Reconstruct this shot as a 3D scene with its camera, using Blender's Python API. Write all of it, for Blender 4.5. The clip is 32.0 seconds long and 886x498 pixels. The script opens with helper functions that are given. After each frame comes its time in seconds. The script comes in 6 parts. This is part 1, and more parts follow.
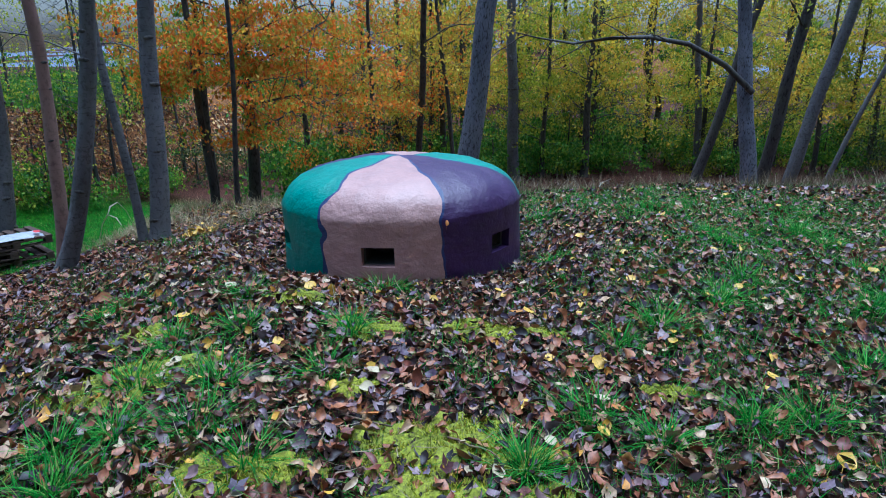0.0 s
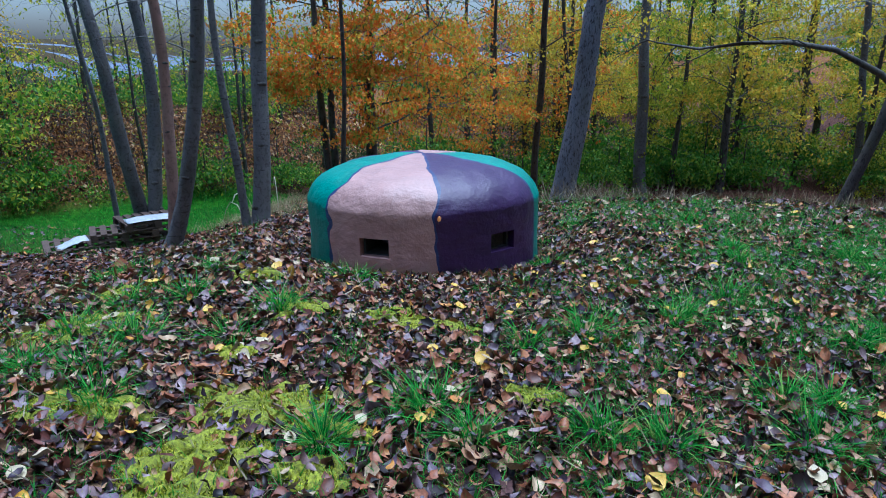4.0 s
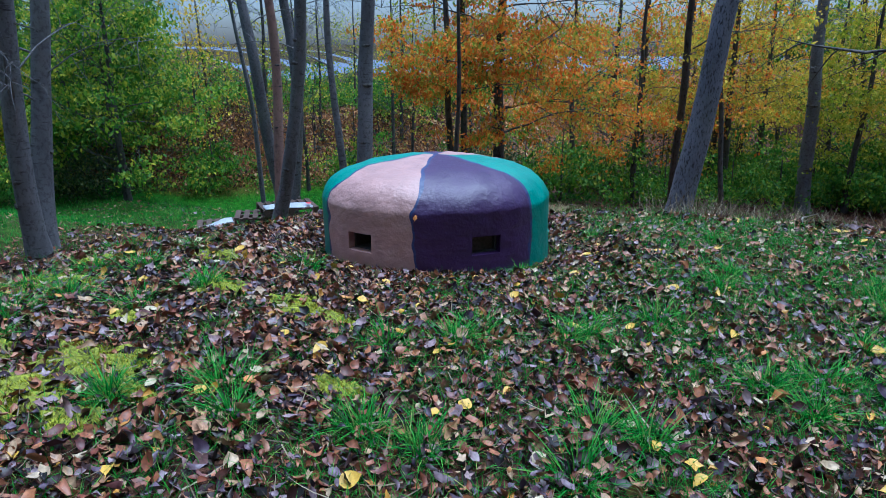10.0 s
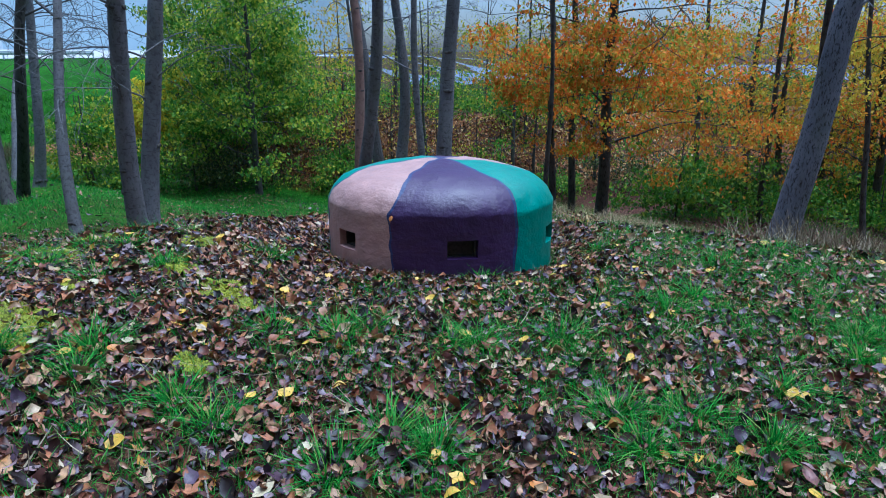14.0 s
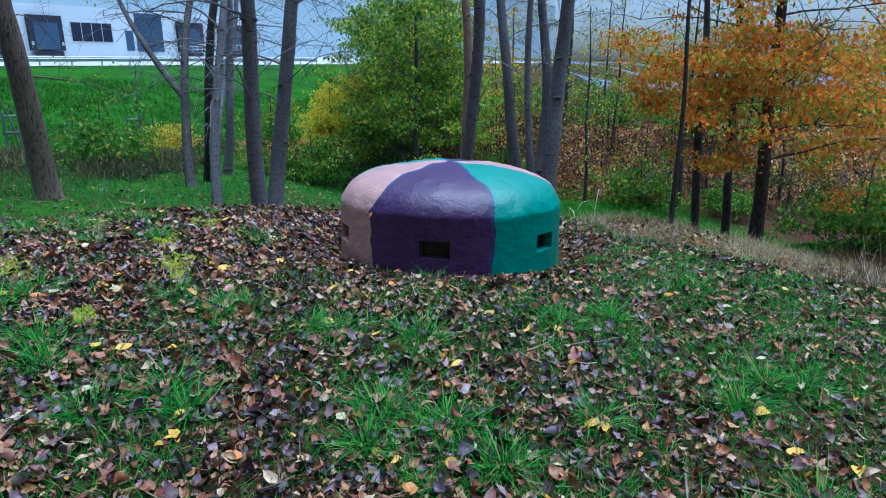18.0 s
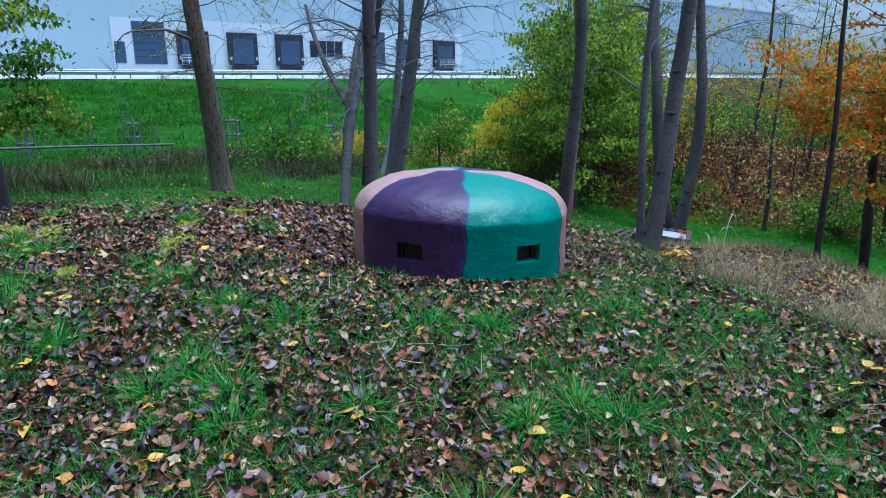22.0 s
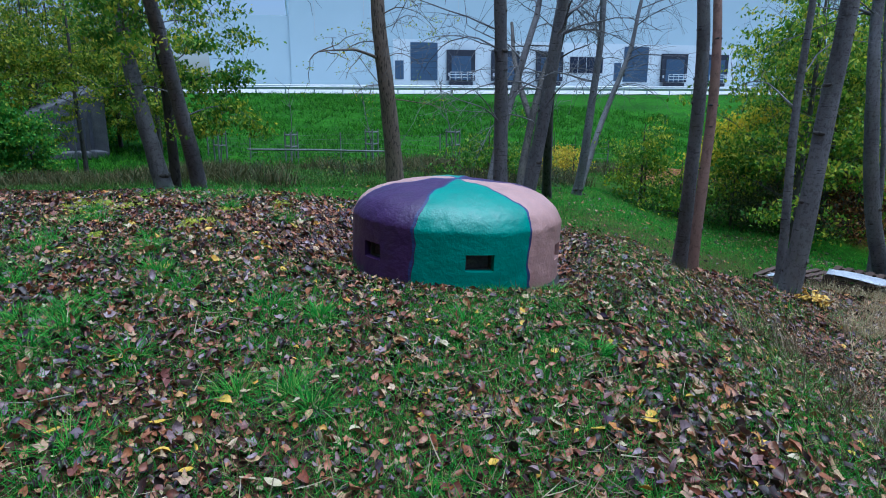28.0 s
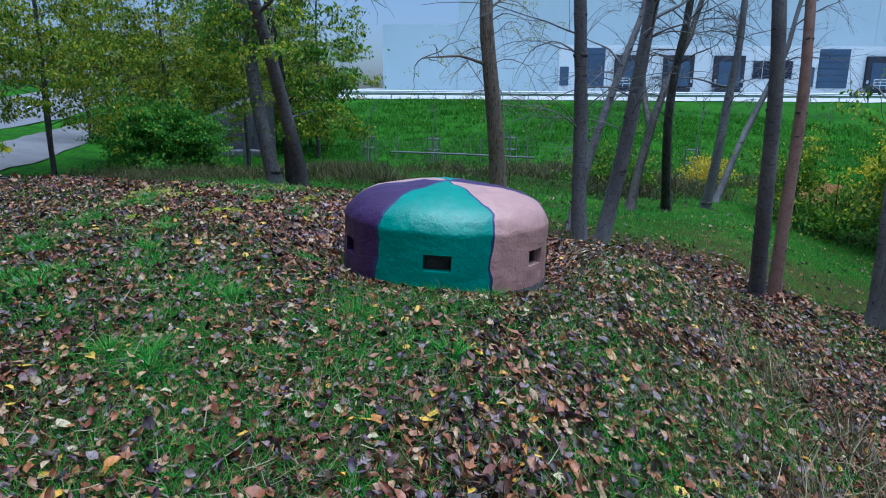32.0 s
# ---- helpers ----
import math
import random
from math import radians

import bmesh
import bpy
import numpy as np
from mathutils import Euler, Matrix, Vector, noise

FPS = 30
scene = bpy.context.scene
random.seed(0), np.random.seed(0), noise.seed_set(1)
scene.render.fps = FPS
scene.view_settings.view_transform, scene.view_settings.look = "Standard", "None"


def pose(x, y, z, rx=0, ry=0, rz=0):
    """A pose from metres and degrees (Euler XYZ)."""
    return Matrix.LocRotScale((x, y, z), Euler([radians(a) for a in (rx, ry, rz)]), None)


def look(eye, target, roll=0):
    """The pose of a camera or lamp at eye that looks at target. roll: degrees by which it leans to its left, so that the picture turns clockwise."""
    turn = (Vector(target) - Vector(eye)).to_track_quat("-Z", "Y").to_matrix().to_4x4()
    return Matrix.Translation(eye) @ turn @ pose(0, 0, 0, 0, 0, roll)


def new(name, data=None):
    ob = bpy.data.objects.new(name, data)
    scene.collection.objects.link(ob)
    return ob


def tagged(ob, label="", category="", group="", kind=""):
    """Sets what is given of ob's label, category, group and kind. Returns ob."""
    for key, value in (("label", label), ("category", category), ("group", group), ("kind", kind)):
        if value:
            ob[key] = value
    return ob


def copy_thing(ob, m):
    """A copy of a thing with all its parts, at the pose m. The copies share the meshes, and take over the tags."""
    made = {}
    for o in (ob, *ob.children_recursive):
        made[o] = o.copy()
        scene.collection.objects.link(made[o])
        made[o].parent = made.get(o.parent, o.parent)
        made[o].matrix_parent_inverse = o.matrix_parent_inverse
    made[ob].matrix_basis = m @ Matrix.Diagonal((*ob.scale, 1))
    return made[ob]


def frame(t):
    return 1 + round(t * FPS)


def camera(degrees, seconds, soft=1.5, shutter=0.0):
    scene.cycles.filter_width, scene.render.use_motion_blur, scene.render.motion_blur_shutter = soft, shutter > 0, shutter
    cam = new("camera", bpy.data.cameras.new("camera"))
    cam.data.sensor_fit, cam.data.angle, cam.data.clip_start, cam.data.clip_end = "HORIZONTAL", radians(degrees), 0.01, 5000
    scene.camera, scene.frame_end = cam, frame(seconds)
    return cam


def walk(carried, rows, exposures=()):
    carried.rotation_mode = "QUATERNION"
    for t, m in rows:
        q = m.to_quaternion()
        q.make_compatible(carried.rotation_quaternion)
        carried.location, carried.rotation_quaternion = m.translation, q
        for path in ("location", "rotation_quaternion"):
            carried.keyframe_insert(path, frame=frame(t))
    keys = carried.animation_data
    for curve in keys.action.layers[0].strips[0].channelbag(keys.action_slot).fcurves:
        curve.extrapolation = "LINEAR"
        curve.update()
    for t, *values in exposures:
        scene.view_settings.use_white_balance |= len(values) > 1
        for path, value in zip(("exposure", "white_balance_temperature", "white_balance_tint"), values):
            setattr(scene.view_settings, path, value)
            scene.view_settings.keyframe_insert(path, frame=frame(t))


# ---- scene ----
cam = camera(69.3, 32.0, soft=1.0)
METRES, EYE, TILT, LEAN, TURN = 10.0, 1.5, -18.6, 0.2, 0.0
EXPOSURE, KELVIN, TINT = 1.55, 4850.0, 3.5
ROWS = [
    (0.0, 0.0, 0.0, 0.0, 0.0, 0.0, -0.0),
    (0.5, 0.0168, -0.0, -0.0006, 2.18, -0.02, -0.73),
    (1.0, 0.0336, 0.0005, -0.0013, 4.53, -0.02, -1.52),
    (1.5, 0.0484, 0.0008, -0.0018, 6.8, -0.06, -2.29),
    (2.0, 0.0614, 0.001, -0.0024, 8.56, -0.03, -2.85),
    (2.5, 0.0725, 0.0014, -0.0026, 9.95, 0.05, -3.3),
    (3.0, 0.0814, 0.0017, -0.0028, 11.17, 0.08, -3.69),
    (3.5, 0.0887, 0.0021, -0.0031, 12.11, 0.09, -3.98),
    (5.5, 0.1198, 0.0055, -0.0026, 15.67, 0.09, -5.01),
    (6.0, 0.1286, 0.0073, -0.0018, 16.77, -0.01, -5.35),
    (6.5, 0.1382, 0.0099, -0.0009, 17.97, -0.11, -5.71),
    (7.0, 0.1482, 0.013, 0.0001, 19.29, -0.24, -6.13),
    (7.5, 0.1586, 0.017, 0.0011, 20.71, -0.36, -6.54),
    (8.0, 0.1689, 0.0211, 0.0026, 22.18, -0.54, -7.01),
    (8.5, 0.1794, 0.0253, 0.0041, 23.63, -0.71, -7.44),
    (9.0, 0.1902, 0.0297, 0.0057, 25.11, -0.89, -7.87),
    (9.5, 0.2018, 0.0349, 0.0072, 26.66, -1.07, -8.31),
    (10.0, 0.2134, 0.0407, 0.0085, 28.3, -1.32, -8.79),
    (10.5, 0.2248, 0.0468, 0.0102, 29.99, -1.56, -9.27),
    (11.0, 0.2361, 0.0528, 0.0119, 31.61, -1.79, -9.73),
    (11.5, 0.2469, 0.0589, 0.0138, 33.15, -2.01, -10.16),
    (12.0, 0.2576, 0.0656, 0.0159, 34.64, -2.15, -10.58),
    (12.5, 0.2685, 0.073, 0.018, 36.22, -2.36, -10.99),
    (13.0, 0.28, 0.0807, 0.0203, 37.87, -2.6, -11.41),
    (13.5, 0.2921, 0.089, 0.023, 39.54, -2.83, -11.82),
    (14.0, 0.3046, 0.0987, 0.026, 41.38, -3.1, -12.29),
    (14.5, 0.3172, 0.1093, 0.0292, 43.47, -3.49, -12.8),
    (16.5, 0.3674, 0.1592, 0.0457, 52.39, -5.47, -14.67),
    (17.0, 0.3797, 0.1731, 0.0501, 54.69, -5.92, -15.13),
    (17.5, 0.3918, 0.1872, 0.0546, 57.11, -6.44, -15.57),
    (18.0, 0.4038, 0.2014, 0.0588, 59.44, -6.97, -15.93),
    (18.5, 0.4148, 0.216, 0.0631, 61.68, -7.4, -16.29),
    (19.0, 0.4257, 0.2312, 0.0676, 64.01, -7.86, -16.63),
    (19.5, 0.4361, 0.2474, 0.0727, 66.41, -8.43, -16.94),
    (20.0, 0.4456, 0.2645, 0.0783, 68.92, -9.02, -17.24),
    (20.5, 0.4539, 0.2818, 0.0844, 71.45, -9.67, -17.55),
    (21.0, 0.4619, 0.299, 0.0902, 73.89, -10.37, -17.77),
    (21.5, 0.4689, 0.3164, 0.0958, 76.24, -10.95, -18.02),
    (22.0, 0.4746, 0.3335, 0.1012, 78.6, -11.47, -18.16),
    (22.5, 0.4794, 0.3505, 0.1066, 80.79, -12.05, -18.29),
    (23.0, 0.4836, 0.3681, 0.112, 82.97, -12.62, -18.4),
    (23.5, 0.4873, 0.3864, 0.118, 85.25, -13.19, -18.51),
    (24.0, 0.4905, 0.4051, 0.1237, 87.57, -13.81, -18.55),
    (24.5, 0.4927, 0.4236, 0.1294, 89.87, -14.35, -18.59),
    (25.0, 0.4936, 0.4419, 0.1354, 92.06, -14.96, -18.59),
    (25.5, 0.4944, 0.4588, 0.1406, 94.18, -15.53, -18.57),
    (27.5, 0.4923, 0.5219, 0.1611, 101.3, -17.39, -18.36),
    (28.0, 0.4905, 0.5376, 0.1663, 103.17, -17.92, -18.25),
    (28.5, 0.4879, 0.5533, 0.1716, 104.94, -18.44, -18.13),
    (29.0, 0.4843, 0.5695, 0.1773, 106.78, -18.98, -17.99),
    (29.5, 0.4801, 0.5864, 0.1831, 108.71, -19.56, -17.83),
    (30.0, 0.4756, 0.6039, 0.1889, 110.77, -20.13, -17.65),
    (30.5, 0.4705, 0.6216, 0.1945, 112.81, -20.65, -17.47),
    (31.0, 0.4647, 0.6394, 0.2, 114.89, -21.13, -17.23),
    (31.5, 0.4584, 0.6571, 0.2055, 116.96, -21.62, -16.98),
    (32.0, 0.4514, 0.6747, 0.211, 118.94, -22.15, -16.75),
]
walk(cam, [(t, pose(0, 0, EYE, TILT, LEAN, TURN) @ pose(METRES * x, METRES * y, METRES * z, 90 + pitch, roll, yaw)) for t, x, y, z, yaw, pitch, roll in ROWS],
     exposures=[(0.0, EXPOSURE, KELVIN, TINT), (14.0, EXPOSURE, KELVIN, TINT), (24.0, EXPOSURE - 0.1, KELVIN + 150, TINT), (32.0, EXPOSURE - 0.2, KELVIN + 250, TINT)])

# ---- light ----
SUN_ELEV, SUN_ROT = 80.0, 20.0
world = bpy.data.worlds.new("overcast_sky")
scene.world = world
world.use_nodes = True
wn, wl = world.node_tree.nodes, world.node_tree.links
wn.clear()
sky = wn.new("ShaderNodeTexSky")
sky.sky_type = "NISHITA"
sky.sun_disc = False
sky.sun_elevation, sky.sun_rotation = radians(SUN_ELEV), radians(SUN_ROT)
sky.air_density, sky.dust_density, sky.ozone_density = 0.7, 3.0, 0.6
bg = wn.new("ShaderNodeBackground")
bg.inputs["Strength"].default_value = 0.06
wo = wn.new("ShaderNodeOutputWorld")
wl.new(sky.outputs[0], bg.inputs[0])
wl.new(bg.outputs[0], wo.inputs[0])
sun_data = bpy.data.lights.new("sun", "SUN")
sun_data.energy, sun_data.angle, sun_data.color = 1.85, radians(50), (0.92, 0.955, 1.0)
sun = new("sun", sun_data)
sun.matrix_world = look((0, 0, 30), (-30 * math.sin(radians(SUN_ROT)), -30 * math.cos(radians(SUN_ROT)), 30 - 30 * math.tan(radians(SUN_ELEV))))


# ---- materials ----
def material(name, rough=0.8, metal=0.0):
    m = bpy.data.materials.new(name)
    m.use_nodes = True
    b = m.node_tree.nodes["Principled BSDF"]
    b.inputs["Roughness"].default_value, b.inputs["Metallic"].default_value = rough, metal
    return m, m.node_tree.nodes, m.node_tree.links, b


def ramp(nodes, stops, mode="LINEAR"):
    r = nodes.new("ShaderNodeValToRGB")
    r.color_ramp.interpolation = mode
    e = r.color_ramp.elements
    while len(e) < len(stops):
        e.new(0.5)
    for el, (p, c) in zip(e, stops):
        el.position, el.color = p, (*c, 1)
    return r


def noise_tex(nodes, links, scale, detail=6, coords="Object", stretch=(1, 1, 1), rough=0.6):
    tc = nodes.new("ShaderNodeTexCoord")
    mp = nodes.new("ShaderNodeMapping")
    mp.inputs["Scale"].default_value = stretch
    n = nodes.new("ShaderNodeTexNoise")
    n.inputs["Scale"].default_value, n.inputs["Detail"].default_value, n.inputs["Roughness"].default_value = scale, detail, rough
    links.new(tc.outputs[coords], mp.inputs[0])
    links.new(mp.outputs[0], n.inputs["Vector"])
    return n


def mix(nodes, links, fac, a, b, mode="MIX"):
    """A colour mix of two sockets or colours; fac is a socket or a number."""
    m = nodes.new("ShaderNodeMix")
    m.data_type, m.blend_type = "RGBA", mode
    for sock, v in ((m.inputs[0], fac), (m.inputs[6], a), (m.inputs[7], b)):
        if hasattr(v, "is_output"):
            links.new(v, sock)
        else:
            sock.default_value = (*v, 1) if isinstance(v, tuple) else v
    return m.outputs[2]


def relief(nodes, links, bsdf, height_socket, strength, dist):
    b = nodes.new("ShaderNodeBump")
    b.inputs["Strength"].default_value, b.inputs["Distance"].default_value = strength, dist
    links.new(height_socket, b.inputs["Height"])
    links.new(b.outputs[0], bsdf.inputs["Normal"])
    return b


def two_scale(name, a, b, c, s1=2.0, s2=30.0, rough=0.8, bump=0.3, dist=0.01, stretch=(1, 1, 1), metal=0.0):
    """Colour from a coarse and a fine noise, with a fine relief."""
    m, n, l, p = material(name, rough, metal)
    big, fine = noise_tex(n, l, s1, 5, stretch=stretch), noise_tex(n, l, s2, 8, stretch=stretch)
    r1 = ramp(n, [(0.35, a), (0.65, b)])
    l.new(big.outputs[0], r1.inputs[0])
    r2 = ramp(n, [(0.4, (0, 0, 0)), (0.7, (1, 1, 1))])
    l.new(fine.outputs[0], r2.inputs[0])
    l.new(mix(n, l, r2.outputs[0], r1.outputs[0], c), p.inputs["Base Color"])
    relief(n, l, p, fine.outputs[0], bump, dist)
    return m


def island_leaf(name, stops, rough=0.6, vary=0.25, trans=0.25, patch=0.0, spec=0.3):
    """Leaves or blades: every piece takes its own colour; thin, so light comes through."""
    m, n, l, p = material(name, rough)
    p.inputs["Specular IOR Level"].default_value = spec
    g = n.new("ShaderNodeNewGeometry")
    r = ramp(n, stops)
    l.new(g.outputs["Random Per Island"], r.inputs[0])
    nz = noise_tex(n, l, 60, 4)
    k = ramp(n, [(0.3, (1 - vary,) * 3), (0.7, (1.0,) * 3)])
    l.new(nz.outputs[0], k.inputs[0])
    col = mix(n, l, 1.0, r.outputs[0], k.outputs[0], "MULTIPLY")
    if patch:
        pz = noise_tex(n, l, 0.9, 3)
        pk = ramp(n, [(0.35, (1 - patch, 1 - 0.7 * patch, 1 - patch)), (0.62, (1.0, 1.0, 1.0))])
        l.new(pz.outputs[0], pk.inputs[0])
        col = mix(n, l, 1.0, col, pk.outputs[0], "MULTIPLY")
    l.new(col, p.inputs["Base Color"])
    if trans:
        t = n.new("ShaderNodeBsdfTranslucent")
        l.new(col, t.inputs[0])
        ms = n.new("ShaderNodeMixShader")
        ms.inputs[0].default_value = trans
        out = n["Material Output"]
        l.new(p.outputs[0], ms.inputs[1])
        l.new(t.outputs[0], ms.inputs[2])
        l.new(ms.outputs[0], out.inputs[0])
    return m


def bark(name, dark, mid, light, furrow=1.0, stretch=(1, 1, 0.25), bands=0.0, s=14.0):
    """Bark: patches, long furrows or level bands of lenticels, with relief."""
    m, n, l, p = material(name, 0.85)
    big = noise_tex(n, l, 3.0, 5, stretch=(1, 1, 0.5))
    fine = noise_tex(n, l, s, 9, stretch=stretch, rough=0.7)
    r1 = ramp(n, [(0.3, mid), (0.7, light)])
    l.new(big.outputs[0], r1.inputs[0])
    r2 = ramp(n, [(0.40, (1, 1, 1)), (0.49, (0, 0, 0))])
    l.new(fine.outputs[0], r2.inputs[0])
    soft_f = n.new("ShaderNodeMath")
    soft_f.operation = "MULTIPLY"
    soft_f.inputs[1].default_value = 0.5 if bands else 0.95
    l.new(r2.outputs[0], soft_f.inputs[0])
    col = mix(n, l, soft_f.outputs[0], r1.outputs[0], dark)
    h = fine.outputs[0]
    if bands:
        lent = noise_tex(n, l, 6, 6, stretch=(1, 1, 6.5), rough=0.72)
        r3 = ramp(n, [(0.585, (0, 0, 0)), (0.64, (bands,) * 3)])
        l.new(lent.outputs[0], r3.inputs[0])
        col = mix(n, l, r3.outputs[0], col, dark)
    green = noise_tex(n, l, 1.3, 3)
    r4 = ramp(n, [(0.5, (0, 0, 0)), (0.75, (0.35,) * 3)])
    l.new(green.outputs[0], r4.inputs[0])
    l.new(mix(n, l, r4.outputs[0], col, (0.09, 0.11, 0.05)), p.inputs["Base Color"])
    relief(n, l, p, h, furrow, 0.02)
    return m


BARK_GREY = bark("smooth_grey_bark", (0.022, 0.020, 0.022), (0.088, 0.086, 0.094), (0.185, 0.182, 0.192), 1.0, (1, 1, 0.7), 0.85, 24)
BARK_ROUGH = bark("furrowed_bark", (0.014, 0.014, 0.018), (0.098, 0.102, 0.130), (0.20, 0.205, 0.25), 1.0, (1, 1, 0.32), 0, 40)
BARK_RED = bark("reddish_bark", (0.08, 0.045, 0.038), (0.22, 0.125, 0.10), (0.32, 0.20, 0.16), 0.4, (1, 1, 0.6), 0.5, 14)
BARK_BROWN = bark("brown_furrowed_bark", (0.018, 0.013, 0.010), (0.12, 0.088, 0.066), (0.20, 0.15, 0.115), 1.0, (1, 1, 0.22), 0, 30)
BARK_DARK = bark("dark_bark", (0.010, 0.009, 0.009), (0.04, 0.036, 0.034), (0.08, 0.072, 0.066), 0.8, (1, 1, 0.35), 0, 18)

# the near-black first stops paint the shade of gaps between leaves
LEAF_LITTER = island_leaf("dead_leaf", [(0.0, (0.005, 0.003, 0.004)), (0.23, (0.034, 0.012, 0.011)), (0.30, (0.26, 0.075, 0.036)), (0.37, (0.045, 0.024, 0.050)), (0.44, (0.16, 0.105, 0.150)), (0.51, (0.36, 0.26, 0.28)), (0.60, (0.19, 0.046, 0.026)), (0.69, (0.46, 0.18, 0.075)), (0.80, (0.36, 0.14, 0.085)), (0.90, (0.50, 0.31, 0.17)), (0.96, (0.58, 0.45, 0.29)), (0.985, (0.52, 0.20, 0.03)), (1.0, (0.78, 0.46, 0.05))], 0.48, 0.62, 0.04, 0.0, 0.4)
LEAF_YELLOW = two_scale("yellow_fallen_leaf", (0.60, 0.36, 0.03), (0.66, 0.44, 0.05), (0.34, 0.17, 0.03), 9, 60, 0.5, 0.3, 0.002)
LEAF_ORANGE = two_scale("orange_fallen_leaf", (0.50, 0.17, 0.03), (0.55, 0.24, 0.04), (0.28, 0.08, 0.03), 9, 60, 0.5, 0.3, 0.002)
LEAF_CREAM = two_scale("cream_fallen_leaf", (0.46, 0.38, 0.24), (0.52, 0.45, 0.28), (0.30, 0.22, 0.13), 9, 60, 0.5, 0.3, 0.002)
TWIG_MATS = [two_scale("grey_twig", (0.16, 0.13, 0.11), (0.24, 0.2, 0.17), (0.08, 0.06, 0.05), 9, 60, 0.8, 0.3, 0.002), two_scale("brown_twig", (0.12, 0.07, 0.045), (0.2, 0.13, 0.08), (0.06, 0.04, 0.03), 9, 60, 0.8, 0.3, 0.002)]
GRASS = island_leaf("grass_blade", [(0.0, (0.018, 0.12, 0.016)), (0.5, (0.05, 0.29, 0.03)), (0.85, (0.13, 0.44, 0.05)), (1.0, (0.34, 0.38, 0.10))], 0.6, 0.2, 0.4, 0.0, 0.15)
TURF_BLADE = island_leaf("slope_grass_blade", [(0.0, (0.010, 0.055, 0.002)), (0.5, (0.034, 0.16, 0.004)), (1.0, (0.11, 0.30, 0.010))], 0.9, 0.2, 0.3)
# russet leaf tones; the large near-black share paints dark gaps on the bank
BANK_LEAF = island_leaf("russet_fallen_leaf", [(0.0, (0.014, 0.007, 0.005)), (0.38, (0.07, 0.026, 0.012)), (0.6, (0.36, 0.12, 0.025)), (0.75, (0.50, 0.26, 0.08)), (0.9, (0.56, 0.40, 0.22)), (1.0, (0.72, 0.42, 0.05))], 0.6, 0.3, 0.1)
PALE_STRAW = island_leaf("pale_straw", [(0.0, (0.26, 0.19, 0.10)), (0.5, (0.46, 0.36, 0.20)), (0.8, (0.60, 0.50, 0.32)), (1.0, (0.16, 0.22, 0.06))], 0.6, 0.2, 0.2)
# leaf mould kept near black, with the shade between leaves in its colour
GAP_DEBRIS = island_leaf("gap_shade_mould", [(0.0, (0.004, 0.003, 0.003)), (0.6, (0.014, 0.008, 0.007)), (0.88, (0.05, 0.024, 0.018)), (1.0, (0.12, 0.08, 0.06))], 0.7, 0.5, 0.0)
STRAW = island_leaf("dry_straw", [(0.0, (0.09, 0.066, 0.036)), (0.6, (0.20, 0.155, 0.09)), (1.0, (0.38, 0.32, 0.21))], 0.6, 0.2, 0.1)
DRY_GRASS = island_leaf("dry_grass_blade", [(0.0, (0.07, 0.046, 0.024)), (0.4, (0.16, 0.115, 0.06)), (0.6, (0.09, 0.12, 0.03)), (1.0, (0.04, 0.15, 0.018))], 0.7, 0.2, 0.25)
WEEDS = island_leaf("withered_weed", [(0.0, (0.03, 0.05, 0.014)), (0.6, (0.085, 0.09, 0.03)), (1.0, (0.17, 0.125, 0.06))], 0.7, 0.2, 0.25)
WEED_GREEN = island_leaf("rank_grass_blade", [(0.0, (0.02, 0.06, 0.01)), (0.5, (0.05, 0.15, 0.015)), (0.85, (0.12, 0.24, 0.03)), (1.0, (0.22, 0.20, 0.06))], 0.7, 0.2, 0.3)
MOSS = island_leaf("moss_tip", [(0.0, (0.09, 0.13, 0.010)), (0.4, (0.32, 0.36, 0.02)), (0.8, (0.62, 0.58, 0.04)), (1.0, (0.46, 0.34, 0.12))], 0.9, 0.2, 0.2)
